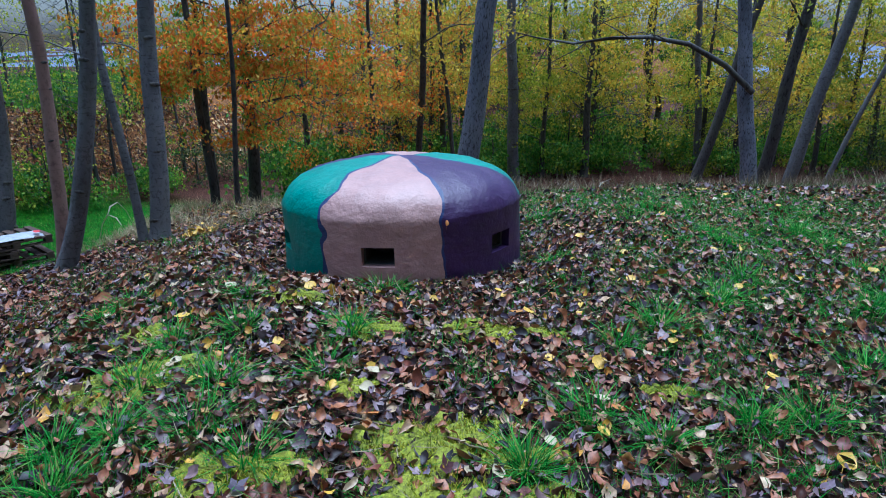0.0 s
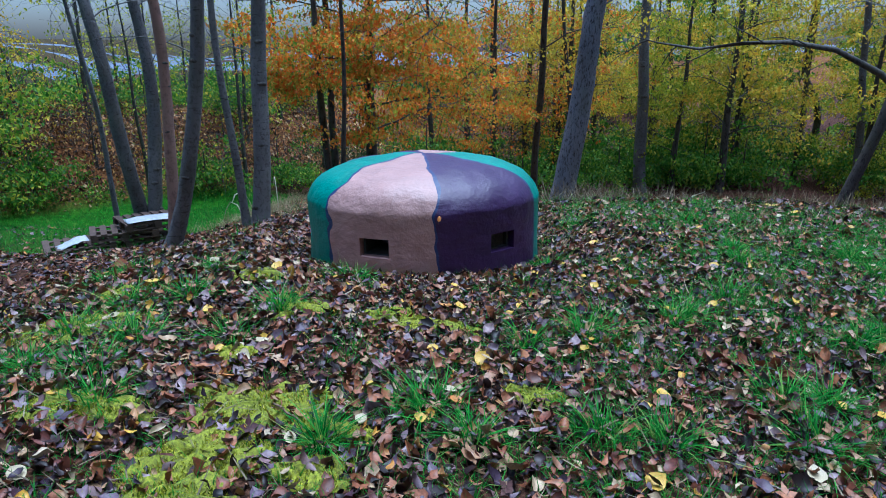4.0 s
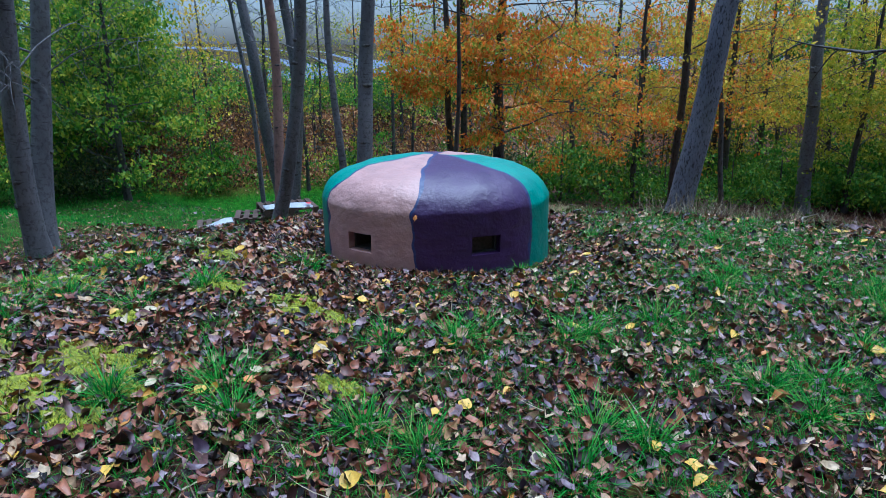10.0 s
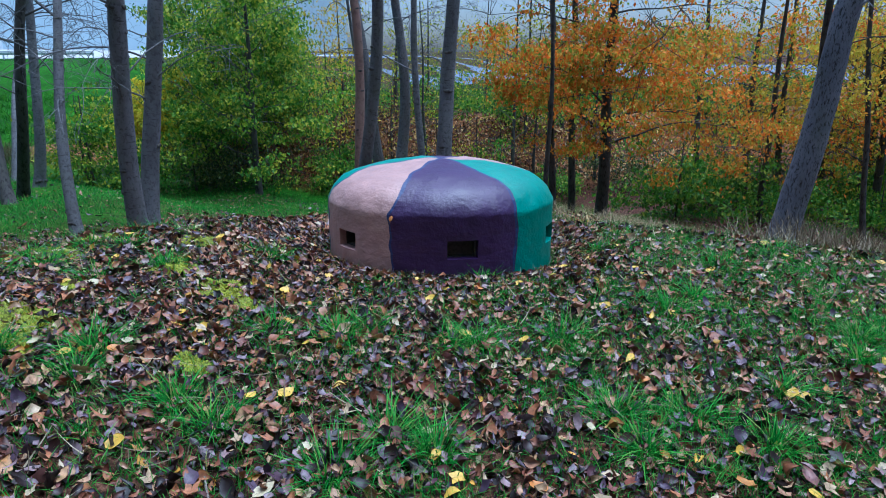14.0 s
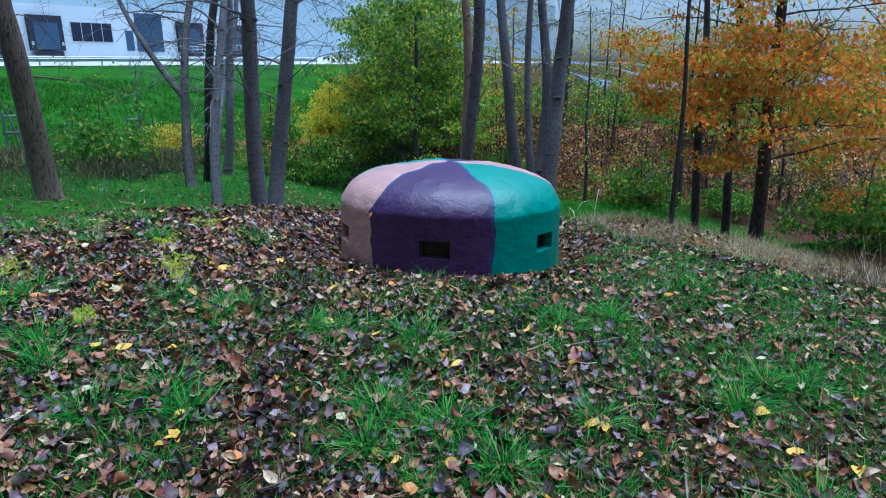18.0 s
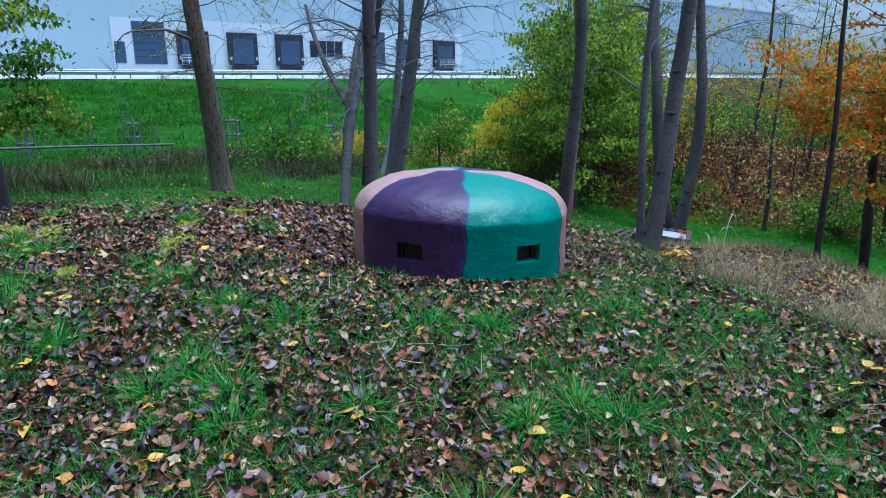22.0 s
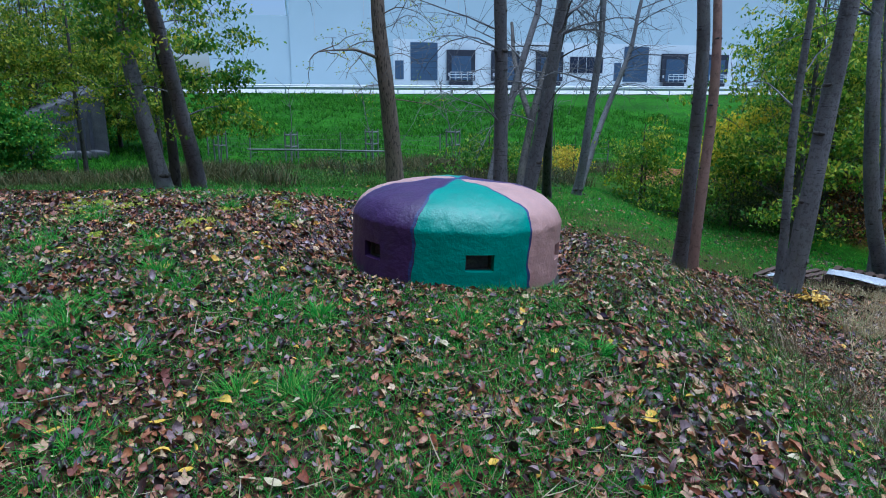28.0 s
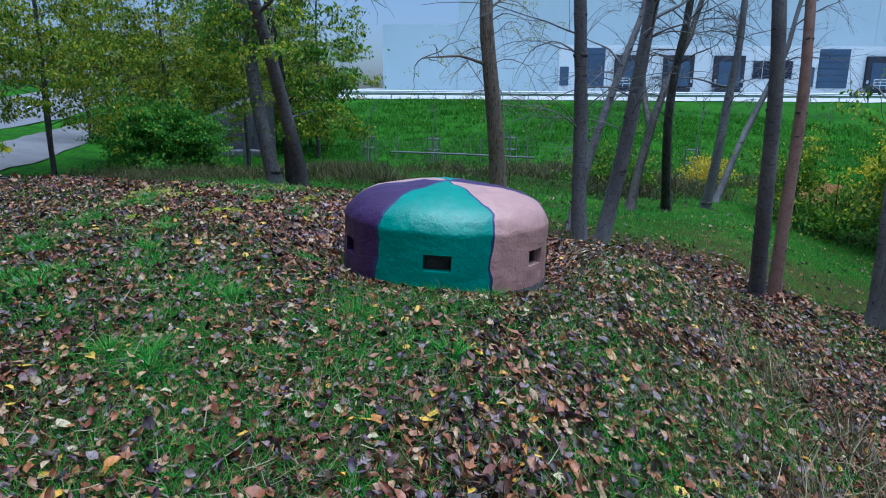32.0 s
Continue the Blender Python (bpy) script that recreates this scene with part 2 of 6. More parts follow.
FOLIAGE = {
    "orange": island_leaf("orange_leaf", [(0.0, (0.82, 0.15, 0.015)), (0.35, (0.92, 0.30, 0.03)), (0.6, (0.90, 0.48, 0.05)), (0.78, (0.50, 0.50, 0.05)), (1.0, (0.14, 0.32, 0.03))], 0.6, 0.25, 0.5, 0.35),
    "yellow": island_leaf("yellow_leaf", [(0.0, (0.76, 0.40, 0.03)), (0.4, (0.90, 0.62, 0.05)), (0.75, (0.86, 0.68, 0.06)), (1.0, (0.38, 0.42, 0.04))], 0.6, 0.25, 0.5, 0.45),
    "lime": island_leaf("yellow_green_leaf", [(0.0, (0.20, 0.28, 0.02)), (0.4, (0.42, 0.48, 0.03)), (0.8, (0.66, 0.60, 0.04)), (1.0, (0.76, 0.56, 0.05))], 0.6, 0.25, 0.5, 0.45),
    "green": island_leaf("green_leaf", [(0.0, (0.06, 0.18, 0.025)), (0.55, (0.14, 0.34, 0.03)), (0.85, (0.30, 0.44, 0.035)), (1.0, (0.50, 0.50, 0.04))], 0.6, 0.25, 0.45, 0.5),
    "spring": island_leaf("light_green_leaf", [(0.0, (0.06, 0.17, 0.02)), (0.5, (0.19, 0.36, 0.03)), (0.8, (0.46, 0.52, 0.04)), (1.0, (0.76, 0.62, 0.05))], 0.6, 0.2, 0.5, 0.5),
    "dark": island_leaf("dark_green_leaf", [(0.0, (0.02, 0.04, 0.016)), (0.6, (0.05, 0.10, 0.025)), (1.0, (0.20, 0.20, 0.04))], 0.6, 0.2, 0.3),
    "gold": island_leaf("golden_green_leaf", [(0.0, (0.34, 0.42, 0.02)), (0.4, (0.66, 0.60, 0.03)), (0.85, (0.85, 0.66, 0.04)), (1.0, (0.85, 0.55, 0.03))], 0.6, 0.1, 0.5, 0.2),
    "olive": island_leaf("olive_leaf", [(0.0, (0.06, 0.14, 0.012)), (0.5, (0.19, 0.29, 0.02)), (0.85, (0.42, 0.42, 0.03)), (1.0, (0.62, 0.50, 0.04))], 0.6, 0.2, 0.5, 0.4),
    "leafgreen": island_leaf("fresh_green_leaf", [(0.0, (0.05, 0.20, 0.03)), (0.55, (0.13, 0.40, 0.05)), (0.9, (0.30, 0.52, 0.05)), (1.0, (0.55, 0.55, 0.05))], 0.6, 0.2, 0.5, 0.35),
    "russet": island_leaf("russet_leaf", [(0.0, (0.03, 0.018, 0.012)), (0.4, (0.09, 0.04, 0.016)), (0.7, (0.25, 0.095, 0.025)), (0.85, (0.40, 0.21, 0.04)), (1.0, (0.07, 0.12, 0.025))], 0.6, 0.2, 0.25),
}

# ground: soil, turf and russet leaf cover, mixed by two masks that are stored on the sheet
GROUND, gn, gl, gp = material("earth", 0.95)
gp.inputs["Specular IOR Level"].default_value = 0.1
soil_big, soil_fine = noise_tex(gn, gl, 1.7, 6), noise_tex(gn, gl, 38, 10, rough=0.75)
# soil's near-black end also paints shade into the gaps between leaves
soil = ramp(gn, [(0.38, (0.006, 0.003, 0.003)), (0.5, (0.045, 0.019, 0.013)), (0.62, (0.17, 0.075, 0.048)), (0.75, (0.28, 0.17, 0.12))])
gl.new(soil_fine.outputs[0], soil.inputs[0])
turf = ramp(gn, [(0.32, (0.006, 0.03, 0.002)), (0.5, (0.022, 0.10, 0.003)), (0.72, (0.06, 0.20, 0.006))])
turf_noise = noise_tex(gn, gl, 5.0, 10, rough=0.75)
gl.new(turf_noise.outputs[0], turf.inputs[0])
rust = ramp(gn, [(0.35, (0.04, 0.02, 0.012)), (0.55, (0.20, 0.085, 0.03)), (0.75, (0.42, 0.21, 0.07))])
rust_noise = noise_tex(gn, gl, 14.0, 8)
gl.new(rust_noise.outputs[0], rust.inputs[0])
mask_turf, mask_rust = gn.new("ShaderNodeAttribute"), gn.new("ShaderNodeAttribute")
mask_turf.attribute_name, mask_rust.attribute_name = "turf", "russet"
streak = noise_tex(gn, gl, 0.35, 6, stretch=(1, 1, 3), rough=0.7)
streak_k = ramp(gn, [(0.35, (0.45, 0.5, 0.5)), (0.62, (1.15, 1.1, 1.0))])
gl.new(streak.outputs[0], streak_k.inputs[0])
turf_col = mix(gn, gl, 1.0, turf.outputs[0], streak_k.outputs[0], "MULTIPLY")
c1 = mix(gn, gl, mask_turf.outputs["Fac"], soil.outputs[0], turf_col)
gl.new(mix(gn, gl, mask_rust.outputs["Fac"], c1, rust.outputs[0]), gp.inputs["Base Color"])
relief(gn, gl, gp, turf_noise.outputs[0], 0.8, 0.06)

# cupola paint: six sectors in three colours with dark lines between, over rough trowelled concrete
GREEN_PAINT, PINK_PAINT, PURPLE_PAINT = (0.002, 0.22, 0.165), (0.44, 0.255, 0.23), (0.033, 0.0065, 0.068)
PAINT, pn, pl, pp = material("camouflage_paint", 0.3)
pp.inputs["Coat Weight"].default_value, pp.inputs["Coat Roughness"].default_value, pp.inputs["Coat IOR"].default_value = 0.22, 0.42, 1.5
ptc = pn.new("ShaderNodeTexCoord")
wob = noise_tex(pn, pl, 5.0, 1.0)
sep = pn.new("ShaderNodeSeparateXYZ")
pl.new(ptc.outputs["Object"], sep.inputs[0])


def calc(op, a, b=None, c=None):
    k = pn.new("ShaderNodeMath")
    k.operation = op
    for i, v in enumerate((a, b, c)):
        if v is None:
            continue
        if hasattr(v, "is_output"):
            pl.new(v, k.inputs[i])
        else:
            k.inputs[i].default_value = v
    return k.outputs[0]


radius = calc("SQRT", calc("ADD", calc("MULTIPLY", sep.outputs[0], sep.outputs[0]), calc("MULTIPLY", sep.outputs[1], sep.outputs[1])))
angle = calc("ARCTAN2", sep.outputs[1], sep.outputs[0])
shift = calc("MULTIPLY", calc("SUBTRACT", wob.outputs[0], 0.5), 0.16)
bow = calc("MULTIPLY", calc("SINE", calc("MULTIPLY", calc("SUBTRACT", 0.86, radius), 12.0)), -0.03)
swept = calc("ADD", angle, calc("ADD", shift, bow))
SECTORS = [-122.6, -69.2, -11.0, 50.5, 112.8, 175.0]
paints = ramp(pn, [(0.0, GREEN_PAINT)] + [((a + 180) / 360, c) for a, c in zip(SECTORS, (PINK_PAINT, PURPLE_PAINT, GREEN_PAINT, PINK_PAINT, PURPLE_PAINT, GREEN_PAINT))], "CONSTANT")
pl.new(calc("ADD", calc("DIVIDE", swept, 2 * math.pi), 0.5), paints.inputs[0])
gap = None
for a in SECTORS:
    d = calc("ABSOLUTE", calc("WRAP", calc("SUBTRACT", swept, radians(a)), math.pi, -math.pi))
    gap = d if gap is None else calc("MINIMUM", gap, d)
edge = calc("MULTIPLY", gap, radius)
chip = noise_tex(pn, pl, 9.0, 8)
fade = ramp(pn, [(0.25, (0.72, 0.72, 0.74)), (0.75, (1.0, 1.0, 1.0))])
pl.new(chip.outputs[0], fade.inputs[0])
coat = mix(pn, pl, 1.0, paints.outputs[0], fade.outputs[0], "MULTIPLY")
line = calc("LESS_THAN", edge, calc("ADD", 0.005, calc("MULTIPLY", chip.outputs[0], 0.010)))
pl.new(mix(pn, pl, line, coat, (0.010, 0.026, 0.11)), pp.inputs["Base Color"])
gloss = ramp(pn, [(0.3, (0.45,) * 3), (0.7, (0.6,) * 3)])
pl.new(chip.outputs[0], gloss.inputs[0])
pl.new(gloss.outputs[0], pp.inputs["Roughness"])
lump = noise_tex(pn, pl, 8.0, 8, stretch=(1, 1, 1.25), rough=0.5)
fine_lump = noise_tex(pn, pl, 42.0, 4)
lumps = calc("ADD", lump.outputs[0], calc("MULTIPLY", fine_lump.outputs[0], 0.3))
relief(pn, pl, pp, lumps, 0.5, 0.03)

CONCRETE = two_scale("dark_concrete", (0.05, 0.05, 0.05), (0.09, 0.085, 0.08), (0.03, 0.03, 0.03), 3, 40, 0.9)
CLADDING = two_scale("pale_blue_metal_cladding", (0.40, 0.52, 0.58), (0.44, 0.56, 0.62), (0.42, 0.54, 0.60), 0.15, 6, 0.4, 0.05)
WHITE_PANEL = two_scale("white_panel", (0.58, 0.65, 0.69), (0.63, 0.70, 0.73), (0.54, 0.61, 0.65), 0.3, 8, 0.5, 0.05)
NAVY = two_scale("dark_blue_door", (0.035, 0.075, 0.14), (0.045, 0.095, 0.17), (0.03, 0.055, 0.10), 0.5, 6, 0.5, 0.05)
RUBBER = two_scale("black_rubber", (0.012, 0.018, 0.036), (0.02, 0.028, 0.05), (0.01, 0.012, 0.02), 1, 12, 0.7, 0.1)
STEEL = two_scale("galvanised_steel", (0.50, 0.53, 0.56), (0.60, 0.63, 0.65), (0.42, 0.45, 0.47), 2, 25, 0.45, 0.08, metal=0.2)
# distant blue haze put into a flat ground colour
HAZE_GROUND = two_scale("blue_grey_haze_ground", (0.10, 0.13, 0.19), (0.14, 0.17, 0.23), (0.08, 0.10, 0.15), 0.05, 2, 0.9, 0.1)
ASPHALT = two_scale("asphalt", (0.13, 0.135, 0.15), (0.18, 0.185, 0.20), (0.09, 0.09, 0.10), 0.4, 60, 0.9, 0.3)
PATHWAY = two_scale("worn_asphalt_path", (0.13, 0.132, 0.145), (0.18, 0.18, 0.19), (0.08, 0.07, 0.07), 0.8, 40, 0.9, 0.3)
YARD = two_scale("pale_concrete_yard", (0.36, 0.37, 0.37), (0.46, 0.46, 0.45), (0.30, 0.30, 0.30), 0.2, 10, 0.9, 0.1)
WOOD = two_scale("weathered_pallet_wood", (0.065, 0.036, 0.027), (0.13, 0.08, 0.06), (0.035, 0.024, 0.02), 5, 30, 0.85, 0.5, 0.004, (1, 6, 6))
STAKE = two_scale("grey_stake_wood", (0.11, 0.12, 0.125), (0.19, 0.20, 0.205), (0.07, 0.07, 0.07), 4, 30, 0.85, 0.4, 0.004)
WHITE_SHEET = two_scale("white_plastic_sheet", (0.42, 0.45, 0.50), (0.52, 0.55, 0.60), (0.32, 0.34, 0.38), 3, 25, 0.4, 0.2, 0.004)
RED_PRINT = two_scale("red_print", (0.55, 0.03, 0.04), (0.65, 0.05, 0.05), (0.45, 0.02, 0.03), 5, 30, 0.4, 0.05)
BOARD = two_scale("blue_grey_boards", (0.055, 0.06, 0.085), (0.10, 0.105, 0.14), (0.03, 0.03, 0.045), 2, 25, 0.9, 0.4, 0.01)
STONE = two_scale("grey_stone", (0.085, 0.088, 0.105), (0.15, 0.15, 0.17), (0.05, 0.05, 0.06), 2, 25, 0.9, 0.5, 0.03)
GLASS, _n, _l, _p = material("dark_window_glass", 0.06)
_p.inputs["Base Color"].default_value = (0.012, 0.02, 0.045, 1)

# ---- terrain ----
def smooth(a, b, v):
    t = np.clip((v - a) / (b - a), 0, 1)
    return t * t * (3 - 2 * t)


DOME = (-0.30, 4.58)


def height(x, y):
    """Ground height: the mound, the pit round the cupola, the low ground, the bank and the embankment."""
    x, y = np.asarray(x, float), np.asarray(y, float)
    crown = 0.379 - 0.0454 * np.clip(x, -3, 6) - 0.0355 * np.clip(y, -3, 8)
    west = x + 1.12 + 0.2 * np.clip(4 - y, 0, 3)
    north = 5.55 + 0.235 * np.clip(x, 0, 8) - y
    south = 0.82 * x + 0.57 * y + 0.4
    k = 0.75
    d = -k * np.log(sum(np.exp(-np.clip(e, -25, 25) / k) for e in (west, north, south)))
    m = smooth(-3.1, 0.42, d)
    r = np.hypot(x - DOME[0], y - DOME[1])
    back = 0.5 - 0.5 * np.cos(np.arctan2(y - DOME[1], x - DOME[0]) + 0.7)
    crown = crown - (0.26 + 0.08 * back) * np.exp(-(np.clip(r - 0.8, 0, 9) / 0.5) ** 2)
    low = -0.5 - 0.08 * np.clip(y, 0, 15) - 0.55 * smooth(-2, -11, y) - 0.06 * np.clip(-x - 5, 0, 18)
    low = low - 1.0 * smooth(10.5, 15, y) - 0.5 * smooth(15, 24, y)
    low = low - 0.65 * smooth(-3.9, -6.6, x) * smooth(5.5, 9, y)
    low = low - 0.24 * np.exp(-((x + 8.0) ** 2 + (y - 10.3) ** 2) / 4.5)
    u = -0.8 * x + 0.6 * y
    s = -(0.906 * x + 0.42 * y)
    low = low + 1.3 * smooth(17.2, 24.5, u) * smooth(4, 9, y) * (1 - smooth(17, 25, s))
    low = low + 1.9 * smooth(20.6, 24.8, u) * smooth(11, 15, y) * (1 - smooth(17, 25, s))
    emb = smooth(-30, -16, y + 0.46 * (s - 23))
    level = smooth(24, 44, s)
    low = low * (1 - level * emb) - 1.8 * level * emb
    foot = np.clip(s - 22, 0, 28) / 28 * 3.1
    low = low + emb * (foot + np.clip(s - 50, 0, 34) / 34 * 1.5)
    low = low + 0.09 * np.clip(-y - 14, 0, 60) * (1 - emb * smooth(20, 30, s))
    wob = 0.03 * np.sin(1.7 * x + 0.6 * y) * np.sin(1.3 * y - 0.4 * x) + 0.015 * np.sin(4.1 * x + 1) * np.sin(3.7 * y)
    return m * crown + (1 - m) * low + wob * smooth(0.9, 1.6, r)


# ---- builders ----
def mesh(name, verts, faces, mats, idx=None, smooth_faces=False):
    """A mesh from numpy verts (n,3) and faces (m,k), all of one size."""
    verts, faces = np.asarray(verts, np.float32), np.asarray(faces, np.int32)
    me = bpy.data.meshes.new(name)
    m, k = faces.shape
    me.vertices.add(len(verts))
    me.vertices.foreach_set("co", verts.ravel())
    me.loops.add(m * k)
    me.loops.foreach_set("vertex_index", faces.ravel())
    me.polygons.add(m)
    me.polygons.foreach_set("loop_start", np.arange(0, m * k, k, dtype=np.int32))
    for mt in mats if isinstance(mats, (list, tuple)) else [mats]:
        me.materials.append(mt)
    if idx is not None:
        me.polygons.foreach_set("material_index", np.asarray(idx, np.int32))
    me.polygons.foreach_set("use_smooth", np.full(m, smooth_faces))
    me.update(calc_edges=True)
    return me


def thing(name, at=(0, 0, 0), label="", category="", group="", kind=""):
    ob = new(name)
    ob.empty_display_size = 0.1
    ob.location = at
    return tagged(ob, label, category, group, kind)


def part(name, data, parent, label="", loc=None):
    """A mesh (or bmesh with a material) as a part under its thing."""
    ob = new(name, data)
    ob.parent = parent
    if loc is not None:
        ob.location = loc
    return tagged(ob, label) if label else ob


def bm_mesh(name, bm, mat, bevel=0.0):
    if bevel:
        bmesh.ops.bevel(bm, geom=bm.edges[:], offset=bevel, segments=2, affect="EDGES", profile=0.6)
    me = bpy.data.meshes.new(name)
    bm.to_mesh(me)
    bm.free()
    me.materials.append(mat)
    return me


def box(name, size, centre, mat, bevel=0.004, rot=0.0, tilt=0.0):
    bm = bmesh.new()
    bmesh.ops.create_cube(bm, size=1)
    bmesh.ops.scale(bm, vec=size, verts=bm.verts)
    bmesh.ops.transform(bm, matrix=pose(*centre, tilt, 0, rot), verts=bm.verts)
    return bm_mesh(name, bm, mat, min(bevel, min(size) * 0.3))


def tube(points, radii, sides=10, rough=0.0, seed=0):
    """Verts and quads of a tapered, slightly knobbly tube along points."""
    pts, radii = np.asarray(points, float), np.asarray(radii, float)
    rng = np.random.default_rng(seed)
    tan = np.gradient(pts, axis=0)
    tan /= np.linalg.norm(tan, axis=1)[:, None] + 1e-9
    ref = np.array([1.0, 0.13, 0.07]) if abs(tan[0][0]) < 0.8 else np.array([0.05, 1.0, 0.1])
    a = np.cross(tan, ref)
    a /= np.linalg.norm(a, axis=1)[:, None] + 1e-9
    b = np.cross(tan, a)
    th = np.linspace(0, 2 * math.pi, sides, endpoint=False)
    rr = radii[:, None] * (1 + rough * rng.normal(size=(len(pts), sides)))
    v = pts[:, None] + rr[..., None] * (np.cos(th)[None, :, None] * a[:, None] + np.sin(th)[None, :, None] * b[:, None])
    n = len(pts)
    i, j = np.meshgrid(np.arange(n - 1), np.arange(sides), indexing="ij")
    k = (j + 1) % sides
    f = np.stack([i * sides + j, i * sides + k, (i + 1) * sides + k, (i + 1) * sides + j], -1).reshape(-1, 4)
    return v.reshape(-1, 3), f


def joined(pieces):
    vs, fs, base = [], [], 0
    for v, f in pieces:
        vs.append(v)
        fs.append(f + base)
        base += len(v)
    return np.concatenate(vs), np.concatenate(fs)


def scatter(tv, tf, pos, scale, rot):
    """Copies of a template (tv, tf) at pos (n,3), with scale (n,) or (n,3) and rotation matrices (n,3,3)."""
    scale = np.asarray(scale)
    scale = scale[:, None] if scale.ndim == 1 else scale
    v = np.einsum("nij,nkj->nki", rot, tv[None] * scale[:, None, :]) + pos[:, None]
    n, k = len(pos), len(tv)
    f = tf[None] + (np.arange(n) * k)[:, None, None]
    return v.reshape(-1, 3), f.reshape(-1, tf.shape[1])


def turns(yaw, pitch, roll):
    cy, sy, cp, sp, cr, sr = np.cos(yaw), np.sin(yaw), np.cos(pitch), np.sin(pitch), np.cos(roll), np.sin(roll)
    o = np.zeros_like(cy)
    one = o + 1
    z = np.stack([cy, -sy, o, sy, cy, o, o, o, one], -1).reshape(-1, 3, 3)
    x = np.stack([one, o, o, o, cp, -sp, o, sp, cp], -1).reshape(-1, 3, 3)
    y = np.stack([cr, o, sr, o, one, o, -sr, o, cr], -1).reshape(-1, 3, 3)
    return z @ x @ y


def leaf_template(n=3, width=0.32, curl=0.25, fold=0.12):
    """A folded, curled leaf of unit length: two rows of quads either side of the midrib."""
    s = np.linspace(0, 1, n + 2)
    w = width * np.sin(math.pi * s ** 0.8) ** 0.8
    z = curl * (s - 0.5) ** 2
    mid = np.stack([s * 0, s - 0.5, z], -1)
    left = np.stack([-w, s - 0.5, z + fold * w / width], -1)
    right = np.stack([w, s - 0.5, z + fold * w / width], -1)
    v = np.concatenate([left, mid, right])
    m = n + 2
    f = []
    for i in range(m - 1):
        f += [[i, m + i, m + i + 1, i + 1], [m + i, 2 * m + i, 2 * m + i + 1, m + i + 1]]
    return v, np.array(f)


def blade_template(n=3, width=0.03, lean=0.35):
    s = np.linspace(0, 1, n + 1)
    w = width * (1 - s) ** 0.7 + 0.0015
    v = np.concatenate([np.stack([-w, lean * s ** 2, s * (1 - 0.25 * lean * s)], -1), np.stack([w, lean * s ** 2, s * (1 - 0.25 * lean * s)], -1)])
    m = n + 1
    return v, np.array([[i, m + i, m + i + 1, i + 1] for i in range(n)])


# ---- ground ----
def ground_sheet():
    n, a, b = 340, 1.15, 7.3
    t = np.linspace(-1, 1, n)
    g = a * np.sinh(b * t)
    x, y = np.meshgrid(g + 0.6, g + 4.0, indexing="ij")
    z = height(x, y)
    idx = np.arange(n * n).reshape(n, n)
    f = np.stack([idx[:-1, :-1], idx[1:, :-1], idx[1:, 1:], idx[:-1, 1:]], -1).reshape(-1, 4)
    me = mesh("ground", np.stack([x, y, z], -1).reshape(-1, 3), f, GROUND, smooth_faces=True)
    s = -(0.906 * x + 0.42 * y)
    u = -0.8 * x + 0.6 * y
    rng = np.random.default_rng(3)
    lawn = np.clip(smooth(15, 24, s) + 0.8 * smooth(-5.4, -8.0, x) * (1 - 0.55 * smooth(4.5, 6.5, y) * (1 - smooth(8.5, 10, y)) * smooth(-11.5, -8.5, x)) * (1 - smooth(18.5, 21.5, y)) + 0.5 * smooth(-1, -5, y) + 0.03, 0, 1) * (1 - smooth(9 + 9.5 * smooth(-5, -7, x), 12.5 + 8.5 * smooth(-5, -7, x), y) * (1 - smooth(20, 26, s))) * (1 - 0.8 * smooth(26, 40, y))
    lawn = np.clip(lawn + 0.75 * smooth(-2.5, -5.0, x) * smooth(10.8, 12.6, y) * (1 - smooth(18, 21, y)) * (1 - smooth(20.4, 21.6, u)), 0, 1)
    # russet ends before the wood: bare soil colour stands in for its shaded floor
    rust_m = np.clip(smooth(20.4, 21.8, u) * smooth(6, 9, y) * (1 - smooth(20, 25, s)) * (1 - smooth(27, 33, u)) + 0.75 * smooth(-4.5, -2.5, x) * smooth(9, 10.5, y) * (1 - smooth(22, 26, s)) * (1 - smooth(14.5, 17.5, y)) * (1 - smooth(3, 6, x)), 0, 1)
    for name, val in (("turf", lawn), ("russet", rust_m)):
        at = me.attributes.new(name, "FLOAT", "POINT")
        at.data.foreach_set("value", val.ravel().astype(np.float32))
    return tagged(new("ground", me), "leaf-strewn earth mound with low grassy ground round it", "ground", kind="structure")


ground_sheet()


# ---- the cupola ----
PLATE = two_scale("dull_dark_plate", (0.06, 0.045, 0.045), (0.10, 0.08, 0.08), (0.03, 0.025, 0.03), 6, 50, 0.8, 0.3, 0.003)


